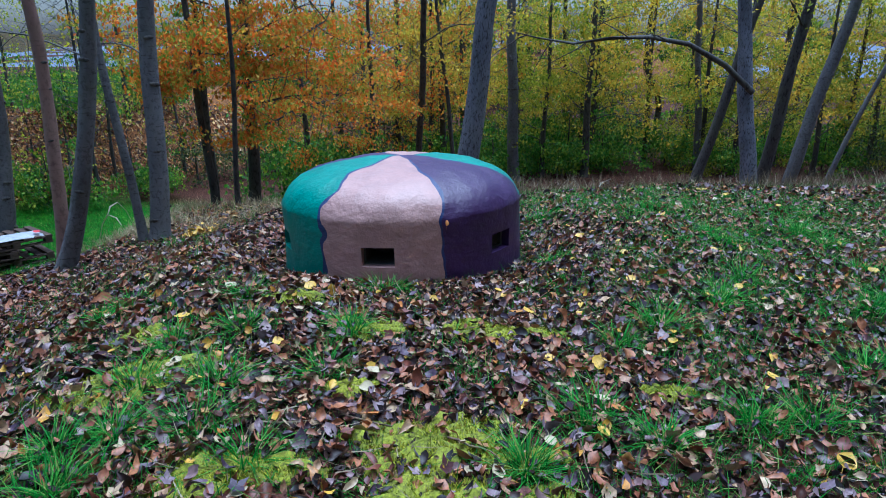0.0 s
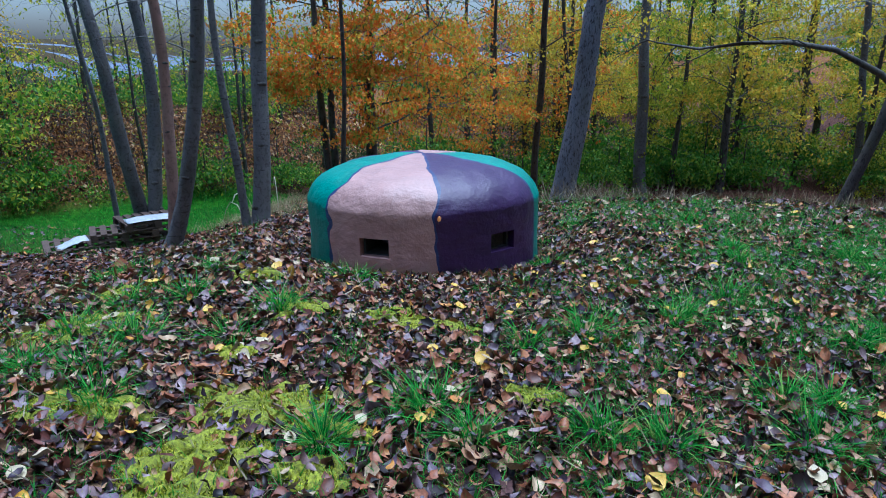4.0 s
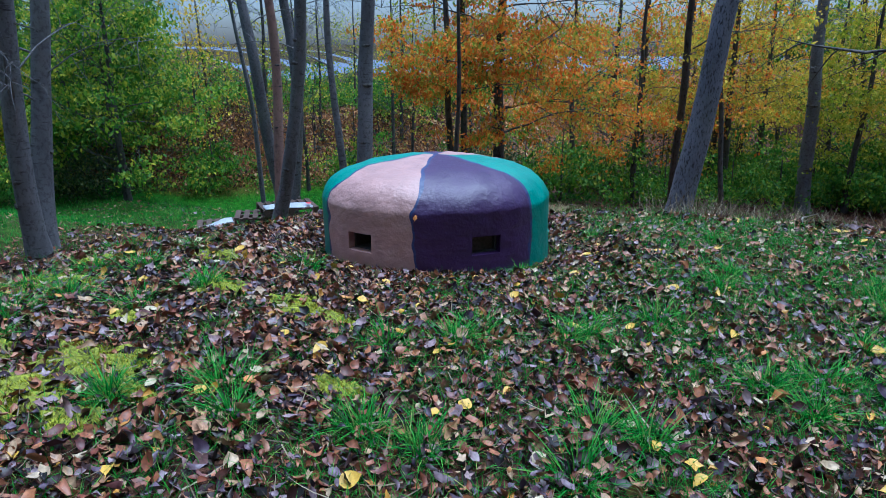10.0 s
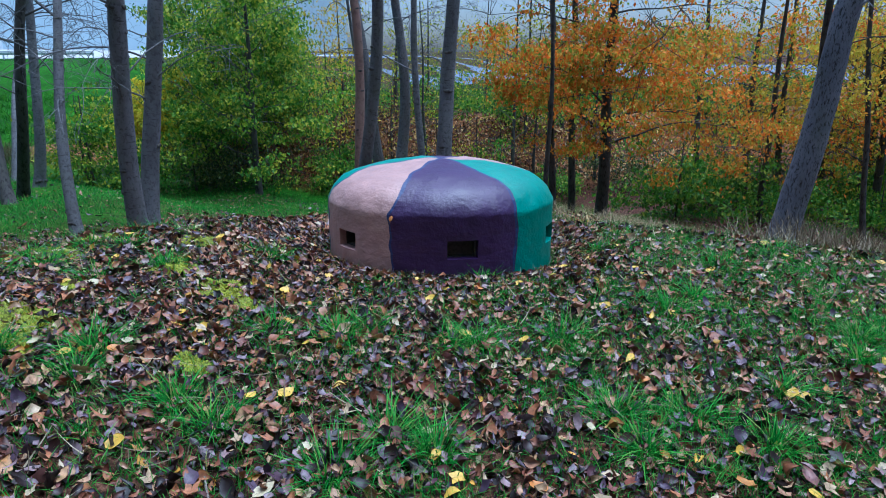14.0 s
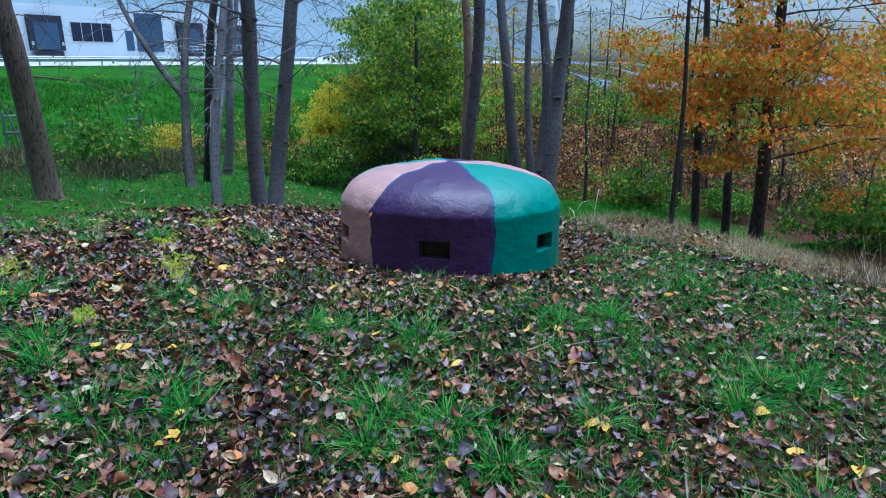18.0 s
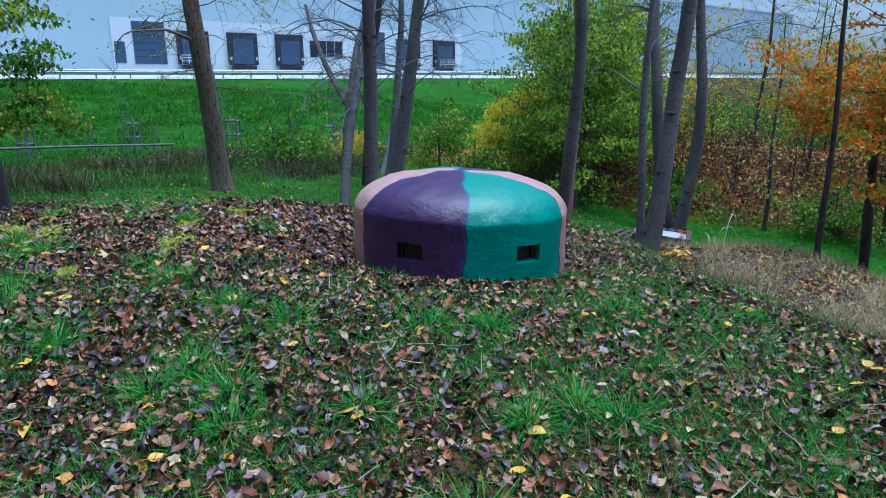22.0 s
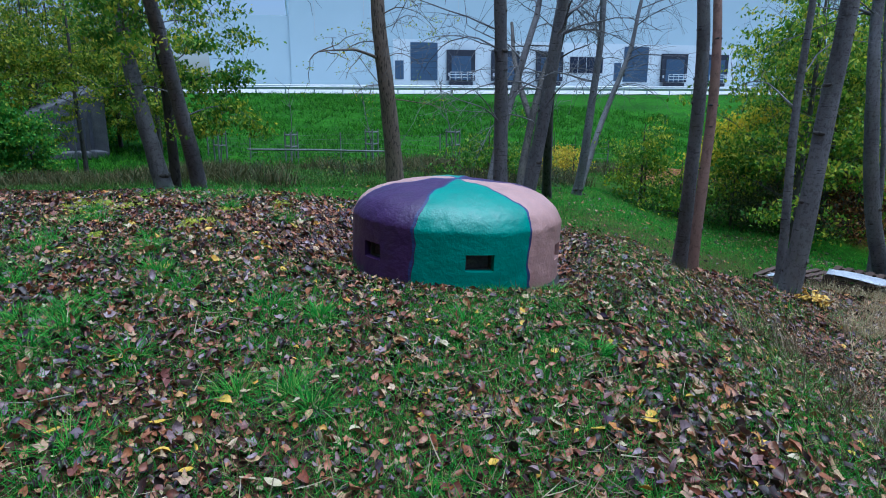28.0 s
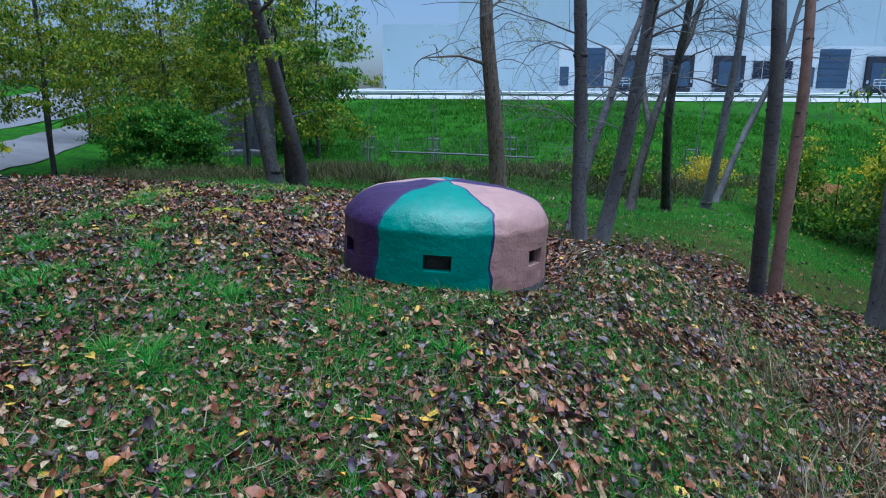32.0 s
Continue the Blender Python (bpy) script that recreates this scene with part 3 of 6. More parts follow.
def cupola():
    """A painted concrete observation cupola with six embrasures cut through its wall."""
    c = thing("bunker_cupola", (DOME[0], DOME[1], 0), "domed concrete bunker cupola painted in green, pink and purple sectors", "bunker")
    prof = [(0.868, -0.45), (0.866, -0.1), (0.864, 0.0)]
    z_sill, z_head = 0.095, 0.22
    prof += [(0.863, 0.05), (0.862, z_sill), (0.862, 0.165), (0.862, z_head), (0.862, 0.30), (0.863, 0.35), (0.8635, 0.372), (0.862, 0.385), (0.852, 0.406), (0.838, 0.436), (0.818, 0.468), (0.790, 0.500), (0.752, 0.531), (0.700, 0.559), (0.630, 0.586), (0.540, 0.610), (0.440, 0.629), (0.330, 0.645), (0.210, 0.658), (0.090, 0.666)]
    n = 180
    ang = np.radians(np.arange(n) * 2.0)
    bm = bmesh.new()
    rings = []
    for k, (r, z) in enumerate(prof):
        ring = []
        for a in ang:
            p = Vector((r * math.cos(a), r * math.sin(a), z))
            w = noise.noise(p * 3.1) * 0.010 + noise.noise(p * 11.0) * 0.006
            ring.append(bm.verts.new(p * (1 + w / max(r, 0.3))))
        rings.append(ring)
    top = bm.verts.new((0, 0, 0.668))
    holes = [(-97 + 60 * i) % 360 for i in range(6)]
    half = 7

    def in_hole(j):
        d = j * 2.0 + 1.0
        return any(abs((d - h + 180) % 360 - 180) < half for h in holes)

    lo = [i for i, p in enumerate(prof) if p[1] == z_sill][0]
    hi = [i for i, p in enumerate(prof) if p[1] == z_head][0]
    for k in range(len(prof) - 1):
        for j in range(n):
            if lo <= k < hi and in_hole(j):
                continue
            bm.faces.new((rings[k][j], rings[k][(j + 1) % n], rings[k + 1][(j + 1) % n], rings[k + 1][j]))
    for j in range(n):
        bm.faces.new((rings[-1][j], rings[-1][(j + 1) % n], top))
    # the splayed reveals of the embrasures, with one step, leading into the dark
    for h in holes:
        js = [j for j in range(n) if abs(((j * 2.0 + 1.0) - h + 180) % 360 - 180) < half]
        js.sort(key=lambda j: ((j * 2.0 + 1.0) - h + 180) % 360)
        cols = js + [(js[-1] + 1) % n]
        loop = [rings[lo][j] for j in cols] + [rings[k][cols[-1]] for k in range(lo + 1, hi)] + [rings[hi][j] for j in reversed(cols)] + [rings[k][cols[0]] for k in range(hi - 1, lo, -1)]
        d = Vector((math.cos(radians(h)), math.sin(radians(h)), 0))
        mid = d * 0.86 + Vector((0, 0, (z_sill + z_head) / 2))
        prev = loop
        for depth, shrink in ((0.06, 0.97), (0.065, 0.86), (0.34, 0.82)):
            cur = []
            for v in loop:
                rel = v.co - mid
                rel = rel - d * rel.dot(d)
                cur.append(bm.verts.new(mid + rel * shrink - d * depth))
            for i in range(len(loop)):
                q = bm.faces.new((prev[i], prev[(i + 1) % len(loop)], cur[(i + 1) % len(loop)], cur[i]))
                q.material_index = 1 if depth > 0.062 else 0
            prev = cur
        bm.faces.new(prev).material_index = 1
    bmesh.ops.recalc_face_normals(bm, faces=bm.faces[:])
    for f in bm.faces:
        f.smooth = True
    for e in bm.edges:
        if len(e.link_faces) == 2 and e.calc_face_angle(0) > 0.7:
            e.smooth = False
    me = bm_mesh("shell", bm, PAINT)
    me.materials.append(CONCRETE)
    part("shell", me, c, "glossy camouflage paint on rough concrete")
    # plates at the back of each embrasure
    for h in holes:
        d = Vector((math.cos(radians(h)), math.sin(radians(h)), 0))
        part("embrasure_plate", box("embrasure_plate", (0.012, 0.17, 0.12), (0, 0, 0), PLATE, 0.002), c, "dark recessed plate").matrix_local = Matrix.Translation(d * (0.55 if round(h - holes[0]) % 180 == 0 else 0.765) + Vector((0, 0, 0.165))) @ pose(0, 0, 0, 0, 0, h)
    # the splash apron below the wall
    v, f = tube([(0, 0, -0.5), (0, 0, -0.12), (0, 0, -0.07)], [0.885, 0.885, 0.866], 72, 0.004, 5)
    part("footing", mesh("footing", v, f, CONCRETE, smooth_faces=True), c, "dark footing at the wall's base")
    # the cupola has settled a little to one side
    c.rotation_euler = Matrix.Rotation(radians(2.4), 3, Vector((-math.sin(radians(115)), math.cos(radians(115)), 0))).to_euler()
    return c


cupola()


# ---- trees ----
def limb_path(start, direction, length, rng, droop=0.0, wiggle=0.12, n=7):
    p, d = np.array(start, float), np.array(direction, float)
    d /= np.linalg.norm(d)
    pts = [p.copy()]
    for i in range(n):
        d = d + rng.normal(0, wiggle, 3) + np.array([0, 0, -droop / n])
        d /= np.linalg.norm(d)
        p = p + d * length / n
        pts.append(p.copy())
    return np.array(pts)


LEAF_CARD = (np.array([[0, -0.5, 0], [0.3, -0.02, 0.1], [0, 0.5, -0.05], [-0.3, -0.02, 0.1]]), np.array([[0, 1, 2, 3]]))


def leaf_cloud(name, centres, per, spread, size, mat, rng, flat=0.38, clump=0.24):
    keep = rng.random(len(centres)) < clump
    keep[0] = True
    per = max(1, int(per * len(centres) / keep.sum()))
    centres = centres[keep]
    n = len(centres) * per
    pos = np.repeat(centres, per, 0) + rng.normal(0, 1, (n, 3)) * np.array([spread, spread, spread * flat])
    rot = turns(rng.uniform(0, 6.28, n), rng.normal(0.85, 0.5, n), rng.normal(0, 0.6, n))
    v, f = scatter(*LEAF_CARD, pos, size * rng.uniform(0.6, 1.3, n), rot)
    return mesh(name, v, f, mat)


def tree(name, base, upper, r0, top, bark_mat, seed, label, limbs=6, limb_from=3.0, limb_len=2.2, twig_count=4, leaves=None, leaf_n=0, leaf_size=0.08, leaf_spread=0.3, bend=(0, 0), sides=12, droop=0.3, group="", category="tree", kind="", up=0.55, far=False, line=None, fine=0):
    """A tree: tapered trunk through base (x, y) at z=-1 and upper (x, y) at z=2.5, or along line, two quadratics of z; limbs, twigs and leaves."""
    rng = np.random.default_rng(seed)
    b, q = np.array([*base, -1.0]), np.array([*upper, 2.5])
    slope = (q - b) / 3.5
    z0 = float(height(base[0], base[1])) - 0.15
    zs = np.concatenate([np.linspace(z0, z0 + 0.6, 5), np.arange(z0 + 0.8, top, 0.28)])
    fade = np.where(zs < 3, zs, 3 + (zs - 3) * 0.55)
    pts = b[None] + slope[None] * (fade + 1)[:, None]
    pts[:, 2] = zs
    if line:
        zl = np.minimum(zs, 2.8)
        ax, bx, cx, ay, by, cy = line
        over = 0.5 * (zs - zl)
        pts[:, 0] = ax + bx * zl + cx * zl ** 2 + (bx + 5.6 * cx) * over
        pts[:, 1] = ay + by * zl + cy * zl ** 2 + (by + 5.6 * cy) * over
    hgt = (zs - z0) / (top - z0)
    arc = np.sin(np.clip((zs - z0) / 3.6, 0, 1) * math.pi)
    pts[:, 0] += bend[0] * arc + 0.02 * np.sin(zs * 1.9 + seed)
    pts[:, 1] += bend[1] * arc + 0.02 * np.cos(zs * 1.6 + seed)
    rad = r0 * (1 - 0.8 * hgt ** 1.1) * (1 + 0.3 * np.exp(-(zs - z0 - 0.1) / 0.2))
    origin = np.array([pts[0][0], pts[0][1], z0 + 0.15])
    t = thing(name, origin, label, category, group, kind)
    v, f = tube(pts - origin, rad, sides, 0.03, seed)
    trunk = part("trunk", mesh("trunk", v, f, bark_mat, smooth_faces=True), t)
    if bark_mat in (BARK_GREY, BARK_RED) and not far:
        for i in range(int(rng.integers(8, 14))):
            zk = rng.uniform(z0 + 0.3, min(top, 3.2))
            k = int(np.interp(zk, zs, np.arange(len(zs))))
            a, s = rng.uniform(0, 6.28), rad[k] * rng.uniform(0.26, 0.5)
            kb = bmesh.new()
            bmesh.ops.create_icosphere(kb, subdivisions=2, radius=1.0)
            for w in kb.verts:
                w.co.x *= 1 + 0.2 * noise.noise(w.co * 2.0)
            bmesh.ops.scale(kb, vec=(s * 0.35, s * 1.5, s * 0.6), verts=kb.verts)
            ob = part("knot", bm_mesh("knot", kb, BARK_DARK), trunk, "dark branch scar")
            ob.matrix_local = Matrix.Translation(Vector(pts[k] - origin) + Vector((math.cos(a), math.sin(a), 0)) * rad[k] * 0.96) @ pose(0, 0, 0, rng.uniform(-15, 15), 0, math.degrees(a))
    tips = []
    twigs = []
    for i in range(fine):
        k = int(np.interp(rng.uniform(0.9, 3.2), zs, np.arange(len(zs))))
        a, ln = rng.uniform(0, 6.28), rng.uniform(1.0, 2.6)
        bp = limb_path(pts[k] - origin, (math.cos(a), math.sin(a), rng.uniform(0.4, 1.1)), ln, rng, rng.uniform(0.7, 1.7), 0.1, 9)
        br = rng.uniform(0.010, 0.018)
        sprays = [tube(bp, br * np.linspace(1, 0.2, len(bp)), 5, 0.06, i)]
        for j in range(7):
            q = bp[rng.integers(2, len(bp))]
            sp = limb_path(q, np.array([math.cos(a), math.sin(a), 0.2]) * 0.7 + rng.normal(0, 0.6, 3), ln * rng.uniform(0.2, 0.45), rng, 0.5, 0.16, 5)
            sprays.append(tube(sp, np.linspace(0.005, 0.0018, len(sp)), 3))
            for _ in range(2):
                sq = limb_path(sp[rng.integers(1, len(sp))], rng.normal(0, 1, 3), ln * rng.uniform(0.08, 0.2), rng, 0.3, 0.2, 3)
                sprays.append(tube(sq, np.linspace(0.0032, 0.0014, len(sq)), 3))
            tips.append(sp[2:])
        v, f = joined(sprays)
        part("branch", mesh("branch", v, f, BARK_DARK if bark_mat == BARK_DARK else bark_mat, smooth_faces=True), t, "thin arching branch")
    for i in range(limbs):
        k = int(np.interp(limb_from + (top - limb_from - 0.6) * ((i + rng.uniform(0, 0.8)) / max(limbs, 1)), zs, np.arange(len(zs))))
        a = rng.uniform(0, 6.28)
        d = (math.cos(a), math.sin(a), up + rng.uniform(-0.2, 0.3))
        ln = limb_len * rng.uniform(0.6, 1.15) * (1 - 0.45 * hgt[k])
        lp = limb_path(pts[k] - origin, d, ln, rng, droop * 0.5)
        lr = rad[k] * (0.24 if far or bark_mat in (BARK_DARK, BARK_BROWN) else 0.36)
        lv, lf = tube(lp, lr * np.linspace(1, 0.22, len(lp)), 4 if far else 6, 0.04, seed + i)
        if far:
            twigs.append((lv, lf))
        else:
            part("limb", mesh("limb", lv, lf, bark_mat, smooth_faces=True), t)
        for j in range(twig_count):
            s = lp[rng.integers(2, len(lp))]
            d2 = np.array(d) * 0.6 + rng.normal(0, 0.7, 3)
            tp = limb_path(s, d2, ln * rng.uniform(0.35, 0.75), rng, droop, 0.2, 5)
            twigs.append(tube(tp, lr * 0.3 * np.linspace(1, 0.25, len(tp)) + 0.0015, 3 if far else 4, 0, 1))
            tips.append(tp[2:])
            for _ in range(2):
                s3 = tp[rng.integers(1, len(tp))]
                tq = limb_path(s3, d2 + rng.normal(0, 0.8, 3), ln * rng.uniform(0.15, 0.35), rng, droop, 0.2, 3)
                if not far:
                    twigs.append(tube(tq, lr * 0.1 * np.linspace(1, 0.3, len(tq)) + 0.0012, 3, 0, 1))
                tips.append(tq[1:])
    if twigs:
        v, f = joined(twigs)
        tagged(part("twig_spray", mesh("twig_spray", v, f, bark_mat), t), kind="stuff")
    if leaves and tips:
        c = np.concatenate(tips)
        if name == "maple":
            c = c[(c[:, 2] < 4.6) | (rng.random(len(c)) < 0.1)]
        c = c[(c[:, 2] < 5.0) | (rng.random(len(c)) < 0.35)] if far else c
        per = max(1, int(leaf_n / len(c)))
        tagged(part("crown", leaf_cloud("crown", c, per, leaf_spread, leaf_size, leaves, rng), t), kind="stuff")
    return t


tree("tree", (0.42, 11.64), (0.83, 11.67), 0.215, 9, BARK_ROUGH, 1, "leaning tree with thick furrowed grey bark", 5, 4.2, 2.5, line=(0.534, 0.118, -0.0, 11.673, 0.022, -0.009), fine=2)
tree("tree", (-3.83, 8.28), (-3.61, 8.44), 0.128, 9, BARK_GREY, 2, "alder with smooth grey bark beside a heap of pallets", 6, 4.0, 2.0, line=(-3.766, 0.067, -0.002, 8.363, 0.067, -0.015), fine=2)
tree("tree", (-4.38, 6.99), (-3.54, 6.85), 0.098, 8.5, BARK_GREY, 3, "slender grey-barked tree leaning at the mound's foot", 6, 3.4, 2.0, line=(-3.996, 0.324, -0.057, 6.993, -0.013, -0.018))
tree("tree", (-4.52, 7.21), (-4.44, 7.19), 0.08, 8, BARK_RED, 4, "young tree with reddish bark close to a grey one", 5, 3.4, 1.8, sides=10, line=(-4.398, 0.081, -0.039, 7.218, 0.002, -0.006))
tree("tree", (-8.17, 10.92), (-8.26, 10.48), 0.15, 8, BARK_GREY, 5, "curved grey-barked tree behind the pallets", 6, 2.6, 2.2, line=(-8.102, 0.032, -0.038, 10.686, -0.191, 0.043), fine=4)
tree("tree", (-7.92, 11.39), (-7.82, 11.26), 0.15, 8, BARK_GREY, 6, "bent grey-barked tree behind the pallets", 6, 3.0, 2.0, line=(-7.829, 0.067, -0.026, 11.411, -0.001, -0.024), fine=5)
tree("tree", (-4.03, 8.2), (-4.24, 8.23), 0.065, 7, BARK_GREY, 8, "thin grey sapling close to a larger trunk", 5, 2.8, 1.4, sides=8, line=(-4.122, -0.077, 0.012, 8.213, 0.012, -0.002), fine=2)
tree("tree", (-8.95, 11.24), (-9.05, 10.92), 0.06, 6.5, BARK_GREY, 7, "thin grey sapling slanting behind the pallets", 6, 1.6, 1.5, sides=8, line=(-8.957, -0.015, -0.009, 11.179, -0.075, -0.011), fine=5)
tree("tree", (-5.6, 4.34), (-5.13, 4.27), 0.125, 9, BARK_GREY, 10, "grey tree with dark scarred knots", 7, 2.8, 2.6, 6, droop=0.9, line=(-5.507, 0.109, 0.016, 4.299, -0.034, 0.009), fine=8)
tree("tree", (-5.91, 4.61), (-5.84, 5.13), 0.125, 9, BARK_GREY, 11, "grey tree leaning away from its neighbour", 8, 2.4, 2.8, 7, droop=0.9, line=(-5.965, -0.025, 0.03, 4.752, 0.143, 0.003), fine=10)
FORKED = (-11.287, -0.466, -0.028, 4.141, 0.102, 0.045)
FORK = tree("tree", (-10.85, 4.08), (-12.63, 4.68), 0.115, 7, BARK_DARK, 12, "forked dark tree with bare twigs", 6, 2.0, 2.2, 6, droop=0.6, sides=8, line=FORKED, fine=6)
fork_z = np.linspace(0.72, 3.4, 9)
fork_l = np.stack([-12.789 - 0.605 * fork_z - 0.007 * fork_z ** 2, 4.809 - 0.721 * fork_z + 0.081 * fork_z ** 2, fork_z], -1)
fork_s = np.array([FORKED[0] + FORKED[1] * 0.72 + FORKED[2] * 0.52, FORKED[3] + FORKED[4] * 0.72 + FORKED[5] * 0.52, 0.72])
fork_l += np.clip(1 - (fork_z - 0.72) / 2.4, 0, 1)[:, None] * (fork_s - fork_l[0])
v, f = tube(fork_l - np.array(FORK.location), np.linspace(0.085, 0.045, 9), 8, 0.04, 12)
part("forked_limb", mesh("forked_limb", v, f, BARK_DARK, smooth_faces=True), FORK)
tree("tree", (-12.05, 4.66), (-10.8, 4.9), 0.12, 8, BARK_DARK, 13, "slim dark tree at the embankment's foot", 7, 2.2, 2.2, 6, droop=0.6, sides=8, line=(-11.542, 0.451, -0.061, 4.665, 0.031, 0.025), fine=7)
tree("tree", (-13.87, 5.48), (-13.79, 5.83), 0.13, 8, BARK_GREY, 14, "slanting slim tree of a pair", 8, 1.8, 2.6, 7, droop=0.7, sides=8, line=(-13.809, 0.047, -0.015, 5.609, 0.12, -0.013), fine=9)
tree("tree", (-16.39, 5.64), (-17.8, 6.77), 0.11, 8, BARK_GREY, 15, "slanting slim tree of a pair", 8, 1.8, 2.6, 7, droop=0.7, sides=8, line=(-16.843, -0.433, 0.02, 5.945, 0.309, 0.008), fine=9)
tree("tree", (-6.59, 3.87), (-7.74, 4.51), 0.085, 7, BARK_GREY, 16, "thin grey tree leaning behind the grey pair", 7, 2.0, 1.8, 5, droop=0.6, sides=8, line=(-6.912, -0.327, -0.002, 3.98, 0.141, 0.029), fine=6)
tree("tree", (-9.02, 1.5), (-8.58, 1.3), 0.2, 10, BARK_BROWN, 17, "tall tree with brown furrowed bark", 8, 1.8, 1.8, 5, FOLIAGE["lime"], 1500, 0.05, 0.10, droop=1.0, line=(-8.907, 0.119, 0.004, 1.432, -0.064, 0.004), fine=8)
tree("tree", (-5.08, -1.48), (-5.16, -2.19), 0.15, 9, BARK_GREY, 18, "grey tree of a leaning group of three", 6, 2.6, 2.6, 5, FOLIAGE["spring"], 5000, 0.085, 0.16, droop=0.9, line=(-5.083, -0.013, -0.007, -1.744, -0.24, 0.025), fine=4)
tree("tree", (-5.18, -0.98), (-3.76, -0.59), 0.13, 9, BARK_GREY, 19, "grey tree of a leaning group of three", 7, 2.2, 3.0, 5, FOLIAGE["spring"], 9000, 0.085, 0.16, droop=1.0, line=(-4.911, 0.327, 0.054, -0.89, 0.101, 0.008), fine=6)
tree("tree", (-6.04, -2.16), (-5.34, -1.74), 0.10, 9, BARK_DARK, 20, "darker tree of a leaning group of three", 7, 2.2, 2.6, 5, FOLIAGE["green"], 8000, 0.085, 0.16, droop=0.9, sides=9, line=(-5.916, 0.157, 0.03, -1.991, 0.148, -0.019), fine=4)
tree("tree", (2.15, 20.0), (1.97, 19.76), 0.19, 10, BARK_GREY, 21, "grey-barked tree at the woodland edge", 6, 4, 3, sides=9, fine=5)
tree("maple", (-4.3, 14.4), (-4.05, 13.9), 0.15, 7, BARK_DARK, 22, "maple in orange autumn leaf", 26, -0.4, 3.2, 8, FOLIAGE["orange"], 19000, 0.092, 0.2, sides=9, up=0.35, droop=0.3)
tree("maple", (-4.8, 13.0), (-4.9, 12.9), 0.09, 7, BARK_DARK, 23, "young maple in orange autumn leaf", 12, 0.4, 1.7, 6, FOLIAGE["orange"], 5200, 0.09, 0.2, sides=8, up=0.35)


tree("maple", (-5.4, 14.8), (-5.2, 14.3), 0.11, 7, BARK_DARK, 24, "slim maple in orange leaf", 12, 0.4, 1.7, 6, FOLIAGE["orange"], 5200, 0.09, 0.2, sides=8, up=0.35)
tree("tree", (-3.6, 11.0), (-3.3, 10.6), 0.05, 5.5, BARK_DARK, 25, "thin dark sapling before the maple", 6, 1.4, 1.0, 4, sides=7)
tree("tree", (3.56, 26.2), (3.1, 25.9), 0.10, 9, BARK_DARK, 26, "slim dark tree within the wood", 6, 2.5, 2.4, 5, FOLIAGE["yellow"], 1200, 0.10, 0.2, sides=7)
tree("tree", (4.97, 26.6), (4.5, 25.2), 0.12, 9, BARK_DARK, 27, "dark tree within the wood", 7, 1.0, 2.8, 5, FOLIAGE["yellow"], 1600, 0.10, 0.2, sides=7)
tree("tree", (7.75, 25.5), (7.6, 24.9), 0.14, 7, BARK_DARK, 28, "crooked dark tree within the wood", 7, 1.5, 2.8, 5, FOLIAGE["yellow"], 1200, 0.10, 0.2, sides=7, bend=(0.75, 0.2))
tree("tree", (8.48, 21.7), (7.95, 21.3), 0.125, 10, BARK_GREY, 29, "pale slim tree at the edge of the wood", 5, 4.5, 2.4, sides=8, fine=4)
FT = tree("tree", (7.06, 14.9), (6.7, 15.4), 0.2, 10, BARK_ROUGH, 30, "knotted grey tree with a long arched branch", 6, 4.5, 2.6, fine=3)
arch_v, arch_f = tube(np.array([[0, 0, 2.9], [-0.7, 0.0, 3.5], [-1.6, -0.1, 3.95], [-2.5, -0.2, 4.1], [-3.4, -0.3, 4.08], [-4.2, -0.4, 3.98], [-5.0, -0.5, 4.1], [-5.6, -0.5, 4.25]]) + np.array([-0.25, 0.2, 0.0]), [0.075, 0.065, 0.055, 0.048, 0.04, 0.03, 0.018, 0.006], 7, 0.05, 3)
ARCH = part("arched_limb", mesh("arched_limb", arch_v, arch_f, BARK_DARK, smooth_faces=True), FT)
arch_rng = np.random.default_rng(77)
for ax, az in ((-2.2, 4.05), (-3.0, 4.1), (-3.9, 4.0), (-4.6, 4.05), (-5.2, 4.15)):
    tw = limb_path((ax - 0.25, -0.1, az), (-0.7, arch_rng.normal(0, 0.4), arch_rng.choice([-0.5, 0.6])), arch_rng.uniform(0.8, 1.5), arch_rng, 0.2, 0.18, 6)
    v, f = tube(tw, np.linspace(0.018, 0.004, len(tw)), 5)
    part("twig", mesh("twig", v, f, BARK_DARK, smooth_faces=True), ARCH)
tree("tree", (7.2, 17.2), (8.0, 17.2), 0.15, 8, BARK_DARK, 47, "dark tree slanting at the wood's edge", 7, 2.0, 2.6, 6, FOLIAGE["yellow"], 1500, 0.10, 0.2, sides=8)
tree("tree", (8.3, 16.2), (8.6, 16.0), 0.17, 9, BARK_DARK, 48, "dark forked tree at the wood's edge", 8, 1.6, 2.8, 6, FOLIAGE["lime"], 1500, 0.10, 0.2, sides=8)
tree("tree", (7.9, 14.2), (8.5, 14.0), 0.15, 9, BARK_GREY, 49, "grey tree leaning at the wood's edge", 6, 4.0, 2.4)
tree("tree", (9.6, 15.3), (10.7, 15.2), 0.07, 6, BARK_GREY, 50, "thin pale sapling leaning at the wood's edge", 5, 2.5, 1.5, sides=7)
tree("tree", (-0.6, 16.6), (-0.4, 15.6), 0.10, 9, BARK_DARK, 51, "forked dark tree behind the mound", 8, 0.5, 2.4, 6, FOLIAGE["yellow"], 2600, 0.10, 0.2, sides=7)
tree("tree", (0.2, 18.2), (-0.2, 18.0), 0.07, 8, BARK_DARK, 52, "slim dark tree behind the mound", 6, 0.5, 2.0, 6, FOLIAGE["yellow"], 1800, 0.10, 0.2, sides=7)


